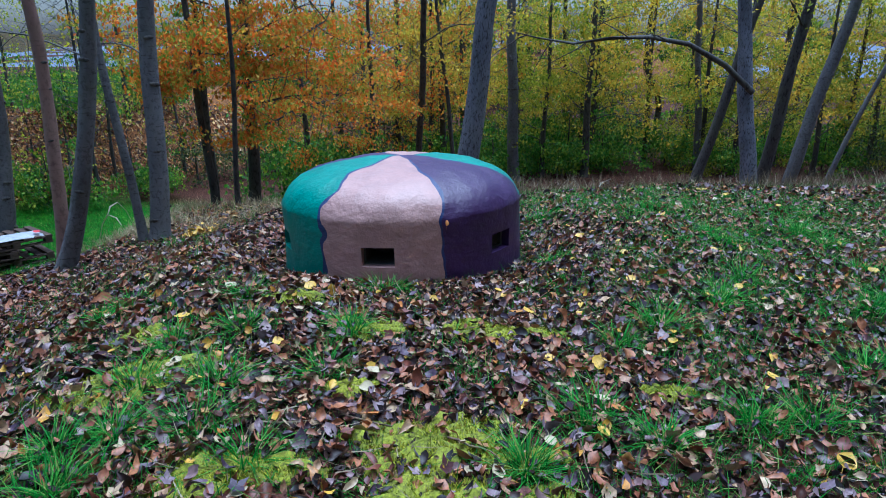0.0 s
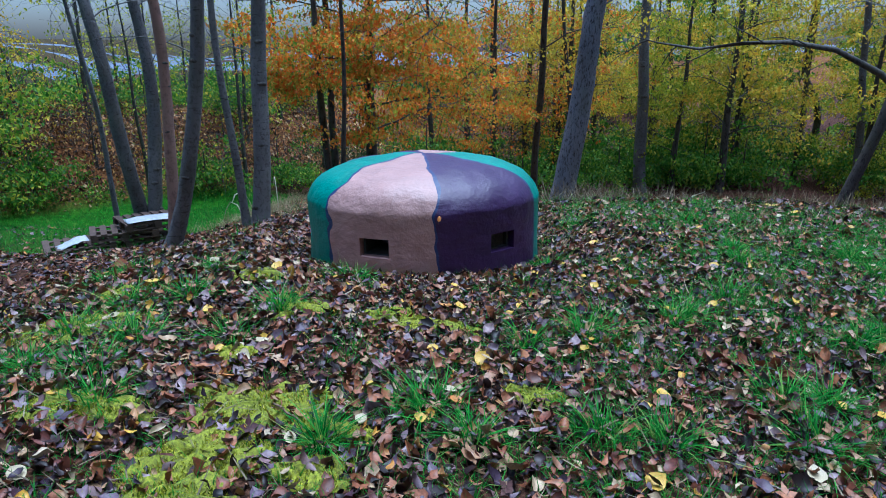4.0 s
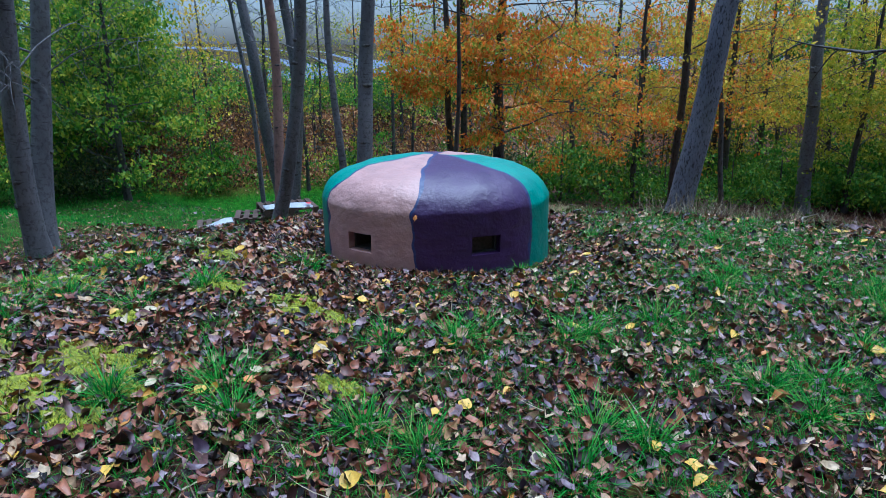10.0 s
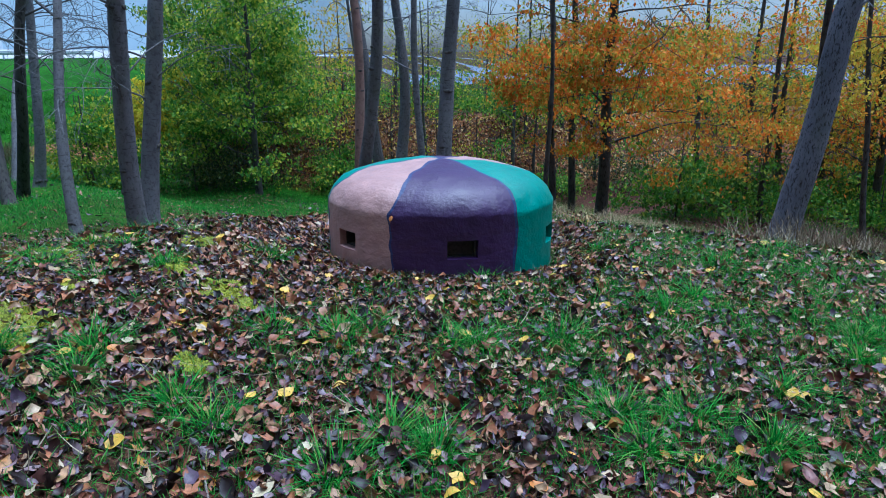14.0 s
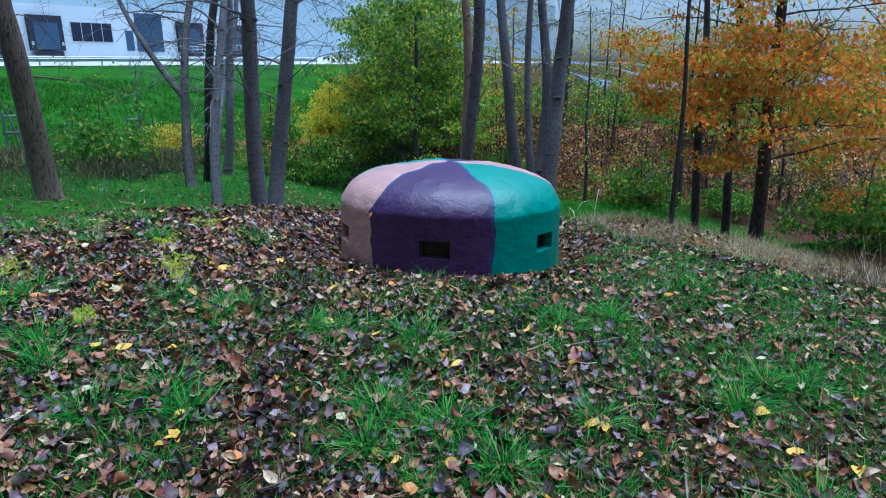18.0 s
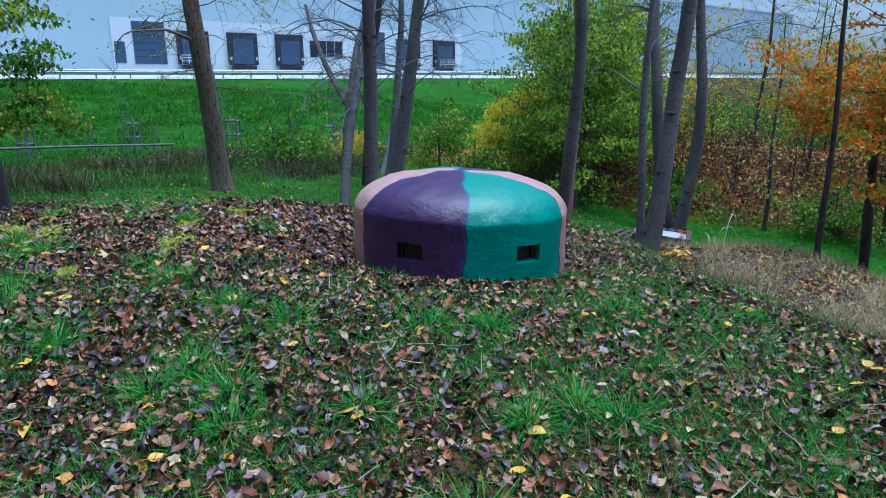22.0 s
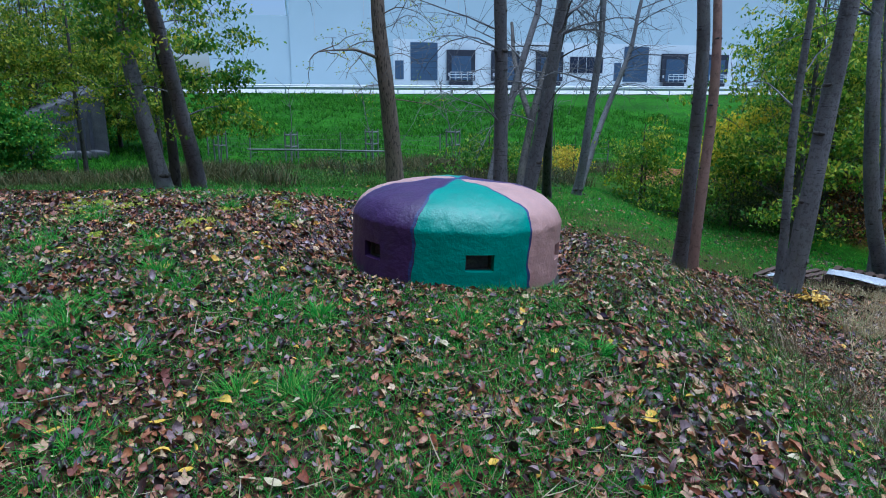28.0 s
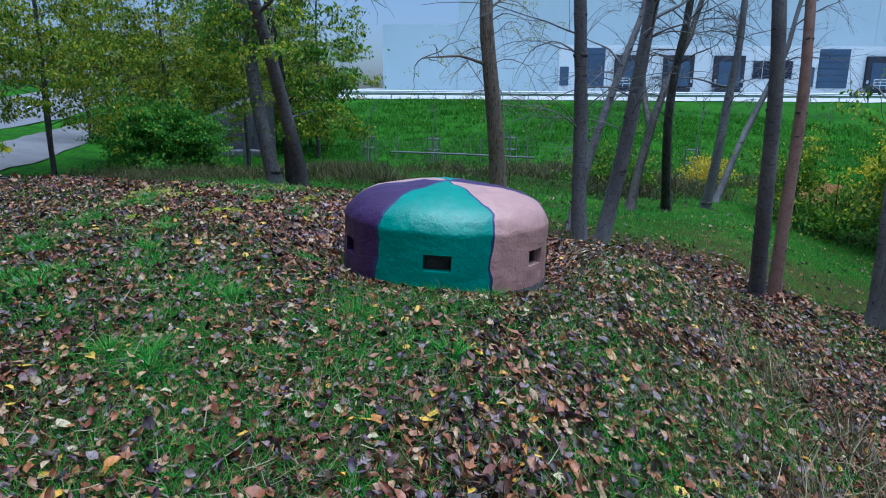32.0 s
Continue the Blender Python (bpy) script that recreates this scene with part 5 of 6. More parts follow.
STALK_MAT = two_scale("bleached_stalk", (0.50, 0.45, 0.36), (0.60, 0.55, 0.45), (0.36, 0.30, 0.22), 6, 50, 0.8, 0.2, 0.002)


def pile_z(x, y):
    return float(height(x, y))


AX = 48.0
PG = [pile_z(-8.6, 9.8), pile_z(-7.75, 10.65)]
pallet(pose(-8.62, 9.78, PG[0] + 0.03, 2, 1, AX), 1, "weathered wooden pallet lying on the grass")
pallet(pose(-7.72, 10.75, PG[1] + 0.03, 1, -1, AX + 3), 2, "weathered wooden pallet lying behind a tree")
pallet(pose(-8.05, 10.35, max(PG) + 0.185, -1, 2, AX - 5), 3, "weathered pallet stacked askew on two others")
pallet(pose(-7.7, 10.72, max(PG) + 0.345, 2, 2, AX + 9), 5, "weathered pallet on top of the heap")


def sheet(name, at, size, rot, label, mat, bend=0.05, seed=0):
    n = 9
    u, v = np.meshgrid(np.linspace(-0.5, 0.5, n), np.linspace(-0.5, 0.5, 5), indexing="ij")
    rng = np.random.default_rng(seed)
    z = bend * np.sin(u * 5 + seed) * 0.5 + bend * (u ** 2) * 1.4 + rng.normal(0, 0.006, u.shape)
    w = 0.75 + 0.25 * np.sin(u * 2.2 + 1)
    top = np.stack([u * size[0], v * size[1] * w, z], -1).reshape(-1, 3)
    i = np.arange(u.size).reshape(u.shape)
    f = np.stack([i[:-1, :-1], i[1:, :-1], i[1:, 1:], i[:-1, 1:]], -1).reshape(-1, 4)
    low = top - np.array([0, 0, 0.008])
    rim = np.concatenate([i[0, :], i[1:, -1], i[-1, -2::-1], i[-2:0:-1, 0]])
    k = len(top)
    side = np.stack([rim, np.roll(rim, -1), np.roll(rim, -1) + k, rim + k], -1)
    ob = new(name, mesh(name, np.concatenate([top, low]), np.concatenate([f, f[:, ::-1] + k, side]), mat, smooth_faces=True))
    ob.matrix_world = rot
    ob.location = at
    return tagged(ob, label, "sheet")


sheet("plastic_sheet", (-8.55, 9.55, max(PG) + 0.225), (0.55, 0.34), pose(0, 0, 0, 4, -10, AX + 5), "torn white plastic sheet on a pallet", WHITE_SHEET, 0.06, 1)
banner = sheet("plastic_sheet", (-7.5, 10.55, max(PG) + 0.51), (1.05, 0.30), pose(0, 0, 0, 12, 3, 62), "white printed sheet with a red mark across pallets", WHITE_SHEET, 0.05, 2)
mark_bm = bmesh.new()
bmesh.ops.create_circle(mark_bm, cap_ends=True, segments=14, radius=0.11)
mark = part("red_mark", bm_mesh("red_mark", mark_bm, RED_PRINT), banner, "red printed shape", (0.45, -0.02, 0.045))
mark.scale = (0.55, 0.45, 1)

# ---- grey headwall with a railing ----
hw = thing("headwall", HEADWALL, "dark blue-grey wing wall with a sloping stone top", "wall")
hb = bmesh.new()
front = [hb.verts.new(c) for c in ((-1.7, 0, -0.2), (1.75, 0, -0.2), (1.75, 0, 2.75), (1.2, 0, 2.9), (-1.7, 0, 1.75))]
rear = [hb.verts.new((q.co.x * 0.85, 1.5, q.co.z + 0.3)) for q in front]
hb.faces.new(front)
hb.faces.new(rear[::-1])
for k in range(5):
    hb.faces.new((front[k], rear[k], rear[(k + 1) % 5], front[(k + 1) % 5]))
bmesh.ops.recalc_face_normals(hb, faces=hb.faces)
part("wing_wall", bm_mesh("wing_wall", hb, STONE, 0.06), hw)
for k in range(9):
    part("slat", box("slat", (0.16, 0.08, 1.45 + 0.08 * k + 0.1 * (k % 3)), (0, 0, 0), BOARD, 0.02), hw, loc=(-1.4 + 0.31 * k, -0.05, 0.75 + 0.04 * k))
for k in range(5):
    ob = part("stone", box("stone", (0.5 + 0.12 * (k % 3), 0.5, 0.34), (0, 0, 0), STONE, 0.07), hw)
    ob.matrix_local = pose(-1.2 + 0.62 * k, -0.45 - 0.1 * (k % 2), 0.12, 4 * k - 6, 3 * k - 7, 9 * k)
hw.rotation_euler = (0, 0, radians(132))

# ---- tall stake frame with a pale bar before the headwall ----
sf = thing("stake_frame", (-16.7, -14.3, float(height(-16.7, -14.3))), "tall grey stake frame with one pale bar", "stake frame")
for x, y in ((-0.3, -0.2), (0.3, -0.2), (-0.3, 0.3), (0.3, 0.3)):
    part("stake", box("stake", (0.06, 0.06, 2.35), (0, 0, 0), STAKE, 0.01), sf, loc=(x, y, 1.12))
for y in (-0.24, 0.34):
    part("crosspiece", box("crosspiece", (0.8, 0.03, 0.07), (0, 0, 0), STAKE, 0.006), sf, loc=(0, y, 2.2))
v, f = tube([(0.35, -0.28, 1.72), (-1.2, -0.28, 1.75), (-2.75, -0.28, 1.86)], [0.035] * 3, 8)
part("bar", mesh("bar", v, f, STEEL, smooth_faces=True), sf)
part("post", box("post", (0.06, 0.06, 1.95), (0, 0, 0), STAKE, 0.01), sf, loc=(-2.6, -0.22, 0.92))
sf.rotation_euler = (0, 0, radians(130))


# ---- ground cover ----
def value_noise(x, y, cell, seed):
    """Smooth random field between 0 and 1 with bumps about cell metres wide."""
    rng = np.random.default_rng(seed)
    g = rng.random((64, 64))
    u, v = x / cell + 1000, y / cell + 1000
    i, j = np.floor(u).astype(int), np.floor(v).astype(int)
    a, b = u - i, v - j
    a, b = a * a * (3 - 2 * a), b * b * (3 - 2 * b)
    i0, i1, j0, j1 = i % 64, (i + 1) % 64, j % 64, (j + 1) % 64
    return g[i0, j0] * (1 - a) * (1 - b) + g[i1, j0] * a * (1 - b) + g[i0, j1] * (1 - a) * b + g[i1, j1] * a * b


def spots(n, x0, x1, y0, y1, weight, seed):
    rng = np.random.default_rng(seed)
    out = []
    have = 0
    while have < n:
        x, y = rng.uniform(x0, x1, n), rng.uniform(y0, y1, n)
        ok = rng.random(n) < weight(x, y)
        out.append(np.stack([x[ok], y[ok]], -1))
        have += ok.sum()
    return np.concatenate(out)[:n], rng


def off_dome(x, y):
    return np.hypot(x - DOME[0], y - DOME[1]) > 0.9


def mound_green(x, y):
    """How grassy the mound is: patches, greener towards +x and behind."""
    return np.clip(value_noise(x, y, 0.35, 11) * 0.5 + value_noise(x, y, 1.7, 12) * 0.4 + 0.2 + 0.05 * np.clip(x, -2, 3) + 0.22 * smooth(-0.7, -1.6, x) * smooth(1.4, 2.2, y) + 0.10 * smooth(4.9, 6.6, y - 0.22 * np.clip(x, 0, 8)) + 0.30 * smooth(0.6, 2.0, x) * smooth(3.0, 4.6, y) * (1 - 0.6 * smooth(5.4, 6.6, y)) - 0.38, 0, 1)


def drape(v, f, base, name, mat, label, category, lift=0.0):
    """Lay scattered pieces on the ground: each vertex rides on the height below it."""
    v = v.copy()
    v[:, 2] += height(v[:, 0], v[:, 1]) + lift
    return tagged(new(name, mesh(name, v, f, mat, smooth_faces=category == "fallen leaves")), label, category, kind="stuff")


def flat3(p, z=0.0):
    return np.concatenate([p, np.full((len(p), 1), 0.0) + np.asarray(z).reshape(-1, 1)], 1)


def lobed_template():
    """A five-lobed leaf, slightly cupped: one quad for each lobe."""
    v, f = [(0, -0.15, 0)], []
    for k, (a, r) in enumerate(((-150, 0.34), (-80, 0.5), (0, 0.66), (80, 0.5), (150, 0.34))):
        for da, rr in ((-36, 0.3), (0, r), (36, 0.3)):
            w = radians(a + da)
            v.append((rr * math.sin(w), rr * math.cos(w) - 0.15, 0.5 * rr * rr + (0.03 if da else 0)))
        f.append((0, 1 + 3 * k, 2 + 3 * k, 3 + 3 * k))
    return np.array(v, float), np.array(f)


LOBED = lobed_template()


def crumpled_template(segs, width, curl, fold, seed):
    """A leaf with a bent, wavy blade and uneven halves."""
    v, f = leaf_template(segs, width, curl, fold)
    rng = np.random.default_rng(seed)
    v = v + rng.normal(0, 1, v.shape) * np.array([0.022, 0.016, 0.05])
    v[:, 2] += rng.uniform(-0.5, 0.5) * v[:, 0] * v[:, 1] * 2
    return v, f


LEAF_SHAPES = ((0.26, 0.6, 0.16), (0.32, 0.9, 0.22), (0.15, -0.7, 0.10), (0.28, 0.3, -0.18), (0.34, 1.2, 0.10), (0.20, -1.0, 0.22), (0.29, 0.1, 0.34), (0.17, 1.4, -0.12))


def litter(name, n, area, weight, size, seed, label, segs=2, tilt=0.3, lift=(0.004, 0.03), mat=None):
    p, rng = spots(n, *area, weight, seed)
    vs = []
    for k, (w, curl, fold) in enumerate(LEAF_SHAPES):
        q = p[k::len(LEAF_SHAPES)]
        m = len(q)
        tv, tf = crumpled_template(segs, w, curl, fold, seed + k)
        rot = turns(rng.uniform(0, 6.28, m), rng.normal(0, tilt, m), rng.normal(0, tilt, m))
        vs.append(scatter(tv, tf, flat3(q, rng.uniform(*lift, m)), size * np.clip(rng.lognormal(-0.06, 0.32, m), 0.45, 1.7), rot))
    q = spots(n // 12, *area, weight, seed + 900)[0]
    m = len(q)
    rot = turns(rng.uniform(0, 6.28, m), rng.normal(0, tilt * 0.7, m), rng.normal(0, tilt * 0.7, m))
    vs.append(scatter(*LOBED, flat3(q, rng.uniform(*lift, m) + 0.006), size * rng.uniform(0.7, 1.4, m), rot))
    v, f = joined(vs)
    return drape(v, f, None, name, mat or LEAF_LITTER, label, "fallen leaves")


MOSSES = [(-0.04, 1.62, 0.25, 0.15, 0.3), (-0.60, 1.46, 0.25, 0.10, 0.15), (-0.07, 1.34, 0.22, 0.12, 0.5), (-0.02, 1.12, 0.22, 0.13, 0.4), (0.26, 1.36, 0.12, 0.08, 0.2), (-1.15, 2.02, 0.30, 0.15, 0.4), (-0.32, 2.46, 0.17, 0.12, 0.0), (0.25, 2.46, 0.26, 0.10, 0.1), (-0.70, 2.8, 0.16, 0.10, 0.3), (-1.25, 2.42, 0.13, 0.09, 0.2), (0.1, 2.55, 0.12, 0.08, 0.5), (-0.33, 1.95, 0.10, 0.06, 0.0), (0.8, 2.0, 0.12, 0.06, 0.2), (0.22, 1.55, 0.14, 0.06, 0.1), (-0.95, 0.75, 0.34, 0.16, 0.9), (-1.5, 1.3, 0.3, 0.14, 1.1)]


def off_moss(x, y):
    """Low weight on the moss mats, which few leaves cover."""
    w = np.ones_like(x)
    for mx, my, rx, ry, tr in MOSSES:
        c, q = math.cos(tr), math.sin(tr)
        a, b = c * (x - mx) + q * (y - my), -q * (x - mx) + c * (y - my)
        w = np.where((a / rx) ** 2 + (b / ry) ** 2 < 1.0, 0.42, w)
    return w


MOUND = (-4.4, 6.2, -0.9, 9.2)


def edge_fade(x, y):
    """Thins the ground cover out towards the mound's foot, raggedly."""
    d = np.minimum(np.minimum(x + 4.4, 6.2 - x), np.minimum(y + 0.9, 9.2 - y))
    return smooth(0.0, 1.3, d + 0.9 * (value_noise(x, y, 0.6, 37) - 0.5))


def off_wall(x, y):
    return off_dome(x, y) * edge_fade(x, y)


# this lowest layer carries painted gap shade in its near-black colour
litter("gap_shade_mould", 18000, MOUND, lambda x, y: off_wall(x, y) * 1.0, 0.034, 20, "crumbled leaf mould, coloured near black for the shade under the leaves", 1, 0.35, (0.0, 0.008), GAP_DEBRIS)
litter("fallen_leaves", 72000, MOUND, lambda x, y: off_wall(x, y) * off_moss(x, y) * (1.0 - 0.6 * mound_green(x, y)), 0.039, 21, "brown, purple and tan dead leaves with near-black ones for shaded gaps", 2, 0.45, (0.003, 0.02))
litter("fallen_leaves", 44000, MOUND, lambda x, y: off_wall(x, y) * off_moss(x, y) * (0.9 - 0.7 * mound_green(x, y)) * (0.45 + 0.75 * value_noise(x, y, 0.4, 71)), 0.044, 22, "curled dead leaves on top of the leaf cover", 3, 0.6, (0.014, 0.045))
litter("fallen_leaves", 17000, (-2.0, 7.0, 5.4, 10.0), lambda x, y: off_dome(x, y) * (0.2 + value_noise(x, y, 0.5, 91)) * smooth(5.4, 6.2, y) * (1 - smooth(7.6, 9.0, y - 0.2 * np.clip(x, 0, 8))), 0.05, 28, "dark dead leaves between dry grass", 2, 0.5, (0.01, 0.06))
litter("fallen_leaves", 4200, (-1.9, 1.3, 3.0, 6.2), lambda x, y: off_wall(x, y) * (np.hypot(x - DOME[0], y - DOME[1]) < 1.45) * np.where(x + 0.4 * y < 1.7, 1.0, 0.35), 0.058, 23, "deep dead leaves gathered in the pit round the cupola", 2, 0.5, (0.004, 0.03))
litter("fallen_leaves", 20000, (-14, 9, -3, 14), lambda x, y: ~((x > -3.4) & (x < 5) & (y > 0) & (y < 8)) * (0.35 + 0.6 * smooth(7.5, 10, y) + 0.3 * value_noise(x, y, 2.5, 5)) * (1 - 0.85 * smooth(-5.0, -6.5, x)), 0.08, 24, "scattered dead leaves on the low grass", 1, 0.3, (0.005, 0.04))
litter("fallen_leaves", 16000, (-23, -4, 11, 27), lambda x, y: smooth(20.6, 21.8, -0.8 * x + 0.6 * y) * (1 - smooth(26, 28, -0.8 * x + 0.6 * y)) * (0.25 + value_noise(x, y, 0.8, 87)), 0.115, 25, "orange and russet dead leaves on the wooded bank", 1, 0.5, (0.01, 0.08), BANK_LEAF)
litter("fallen_leaves", 4200, (-6.0, 2.0, 8.8, 14.5), lambda x, y: smooth(8.6, 10.0, y) * (1 - smooth(12, 14.5, y)) * (0.3 + value_noise(x, y, 1.2, 81)), 0.085, 82, "tan and brown dead leaves under the maples", 2, 0.4, (0.01, 0.05), BANK_LEAF)
litter("fallen_leaves", 15000, (-7.0, -1.2, -2.0, 10), lambda x, y: (x < -1.3) * (0.25 + 0.75 * smooth(-6, -3.2, x)), 0.075, 27, "dead leaves on the mound's steep side", 2, 0.35, (0.005, 0.03))
# thinned deeper in, leaving dark soil in place of woodland shade
litter("fallen_leaves", 9000, (-6, 14, 10, 20), lambda x, y: smooth(9.5, 11.5, y) * (1 - 0.85 * smooth(13.5, 16, y)), 0.10, 26, "tan dead leaves on the woodland floor", 1, 0.4, (0.01, 0.05))


def blades(name, pts, length, width, seed, mat, label, lean=0.45, spread=0.5, segs=3, heart=None):
    rng = np.random.default_rng(seed)
    n = len(pts)
    vs = []
    for k, ln in enumerate((lean * 0.5, lean, lean * 1.6)):
        q = pts[k::3]
        m = len(q)
        tv, tf = blade_template(segs, width, ln)
        ls = length * rng.uniform(0.45, 1.25, m) if np.isscalar(length) else length[k::3]
        yaw = rng.uniform(0, 6.28, m)
        if heart is not None:
            d = q - heart[k::3]
            yaw = np.arctan2(-d[:, 0], d[:, 1]) + rng.normal(0, 0.5, m)
        rot = turns(yaw, rng.normal(0, spread * 0.5, m), rng.normal(0, spread * 0.5, m))
        vs.append(scatter(tv, tf, flat3(q), ls, rot))
    v, f = joined(vs)
    return drape(v, f, None, name, mat, label, "grass", -0.004)


def tuft_points(centres, per, radius, seed):
    rng = np.random.default_rng(seed)
    c = np.repeat(np.asarray(centres, float), per, 0)
    return c + rng.normal(0, radius, c.shape)


p, _ = spots(190000, *MOUND, lambda x, y: off_wall(x, y) * np.clip((mound_green(x, y) + 0.26 + 0.10 * smooth(1.2, 3.0, x)) * (0.2 + 1.1 * value_noise(x, y, 0.16, 72)), 0, 1), 41)
blades("grass", p, 0.062, 0.028, 42, GRASS, "short green grass growing through dead leaves", 0.5, 0.9, 2)
TUFTS = [(0.73, 2.41), (0.66, 1.63), (1.03, 1.83), (1.24, 1.85), (0.47, 1.78), (0.23, 1.5), (-0.84, 2.43), (-1.54, 2.92), (1.0, 2.73), (1.83, 3.98), (1.83, 2.29), (1.41, 3.0), (2.12, 2.92), (1.67, 2.24), (1.64, 3.29), (2.29, 2.78), (2.59, 3.12), (2.63, 4.22), (1.69, 1.98), (-0.3, 3.06), (2.58, 4.45), (1.34, 2.89), (2.48, 3.59), (0.76, 5.46), (2.31, 3.07), (1.85, 4.28), (2.67, 4.59), (0.96, 2.59), (3.17, 3.89), (1.7, 5.03), (0.06, 6.36), (1.86, 5.74), (0.8, 5.1), (0.7, 3.9), (-1.08, 1.44), (-0.94, 2.84), (-1.61, 2.76), (-1.07, 2.29), (-1.09, 1.98), (-0.8, 1.99), (-1.17, 1.63), (-0.39, 2.44), (-0.43, 2.09), (-0.55, 1.51), (-0.77, 1.7), (-1.02, 1.69)]
p = np.concatenate([tuft_points([c], 150 + 20 * (i % 7), 0.028 + 0.006 * (i % 5), 100 + i) for i, c in enumerate(TUFTS)])
heart = np.concatenate([np.repeat([c], 150 + 20 * (i % 7), 0) for i, c in enumerate(TUFTS)])
blades("grass_tufts", p, 0.098, 0.026, 43, GRASS, "thick tufts of long green grass on the mound", 1.0, 0.6, 4, heart)
p, rg = spots(5200, *MOUND, lambda x, y: off_wall(x, y) * np.clip((mound_green(x, y) + 0.22) * (0.3 + 1.0 * value_noise(x, y, 0.3, 73)), 0, 1), 44)
heart = np.repeat(p, 15, 0)
p = heart + rg.normal(0, 0.020, (5200 * 15, 2))
blades("grass_tufts", p, 0.058, 0.032, 45, GRASS, "small tufts of green grass among leaves", 0.9, 0.7, 3, heart)
p, _ = spots(120, -0.5, 5.5, 6.6, 10.0, lambda x, y: smooth(6.4, 7.4, y - 0.2 * np.clip(x, 0, 8)) * (1 - smooth(7.8, 9.2, y - 0.2 * np.clip(x, 0, 8))), 46)
p = np.repeat(p, 26, 0) + rg.normal(0, 0.05, (120 * 26, 2))
blades("dry_grass", p, 0.30, 0.008, 47, STRAW, "tawny dry grass on the mound's edge", 0.5, 0.6, 4)
p, _ = spots(12000, *MOUND, lambda x, y: off_wall(x, y) * (0.35 + 0.65 * smooth(3.5, 6, y)), 57)
qs = np.random.default_rng(58)
tv, tf = blade_template(3, 0.016, 0.25)
tv = tv[:, [0, 2, 1]]
v, f = scatter(tv, tf, flat3(p, qs.uniform(0.01, 0.035, len(p))), qs.uniform(0.05, 0.17, len(p)), turns(qs.uniform(0, 6.28, len(p)), qs.normal(0, 0.14, len(p)), qs.normal(0, 0.4, len(p))))
drape(v, f, None, "dry_straw", STRAW, "pale dry grass straws lying on the leaves", "straw")
ringed = [(DOME[0] + 0.93 * math.cos(radians(a)), DOME[1] + 0.93 * math.sin(radians(a))) for a in range(-130, 60, 9)]
p = np.concatenate([tuft_points([c], 26, 0.04, 300 + i) for i, c in enumerate(ringed)])
blades("grass", p, 0.085, 0.016, 48, GRASS, "grass against the foot of the cupola's wall", 0.5, 0.6, 3)
p, _ = spots(80000, -17.5, -1.5, -6, 20.0, lambda x, y: (x < -1.6) * (height(x, y) < 0.05) * np.clip(0.08 + 0.9 * value_noise(x, y, 1.6, 7) * smooth(-5, -7.5, x) * (1 - 0.55 * smooth(4.5, 6.5, y) * (1 - smooth(8.5, 10, y)) * smooth(-11.5, -8.5, x)) + 0.35 * (value_noise(x, y, 0.7, 17) > 0.64), 0, 1) * (1 - smooth(20.4, 21.4, -0.8 * x + 0.6 * y)), 49)
blades("grass", p, 0.12, 0.035, 50, GRASS, "low green grass at the foot of the mound", 0.5, 0.9, 2)
p, _ = spots(5200, -48, -16, -24, 28, lambda x, y: smooth(17, 23, -(0.906 * x + 0.42 * y)) * (1 - smooth(49.5, 50.5, -(0.906 * x + 0.42 * y))) * value_noise(x, y, 1.3, 75), 51)
p = np.repeat(p, 16, 0) + np.random.default_rng(76).normal(0, 0.22, (5200 * 16, 2))
blades("grass", p, 0.34, 0.05, 52, TURF_BLADE, "bright green grass in clumps on the embankment slope", 0.7, 1.0, 2)


def weed_strip(x, y):
    u = -(0.906 * x + 0.42 * y)
    return smooth(6.8, 9.5, u) * (1 - smooth(14, 21, u)) * (1 - smooth(0.5, 3.5, y + 0.5 * (x + 12)))


p, _ = spots(1500, -25, -6.5, -12, 8, lambda x, y: weed_strip(x, y) * np.clip(value_noise(x, y, 1.5, 9) * 2.2 - 0.9, 0, 1), 53)
tall = np.repeat(np.random.default_rng(92).uniform(0.18, 0.62, len(p)), 20)
p = np.repeat(p, 20, 0) + rg.normal(0, 0.13, (1500 * 20, 2))
blades("dry_weeds", p, tall, 0.02, 54, WEEDS, "tall withered weeds at the embankment's foot", 0.5, 0.6, 3)
p, _ = spots(2600, -25, -6.0, -14, 8, lambda x, y: weed_strip(x, y) * np.clip(1.5 - value_noise(x, y, 1.5, 9) * 1.8, 0.1, 1) * value_noise(x, y, 0.6, 94), 93)
p = np.repeat(p, 22, 0) + rg.normal(0, 0.16, (2600 * 22, 2))
blades("grass", p, 0.21, 0.03, 95, WEED_GREEN, "rank green grass at the embankment's foot", 0.6, 0.8, 2)
p, _ = spots(500, 0.2, 9, 8.5, 13.5, lambda x, y: 0.3 + 0.7 * value_noise(x, y, 0.9, 19), 55)
p = np.repeat(p, 22, 0) + rg.normal(0, 0.07, (500 * 22, 2))
blades("dry_grass", p, 0.6, 0.008, 56, STRAW, "tall pale dry grass before the woodland", 0.4, 0.5, 4)

p, _ = spots(240, -5.6, 0.2, 8.3, 13.5, lambda x, y: 0.25 + 0.75 * value_noise(x, y, 0.9, 29), 59)
p = np.repeat(p, 18, 0) + rg.normal(0, 0.08, (240 * 18, 2))
blades("dry_grass", p, 0.28, 0.010, 60, PALE_STRAW, "pale dry grass at the foot of the mound", 0.5, 0.6, 3)
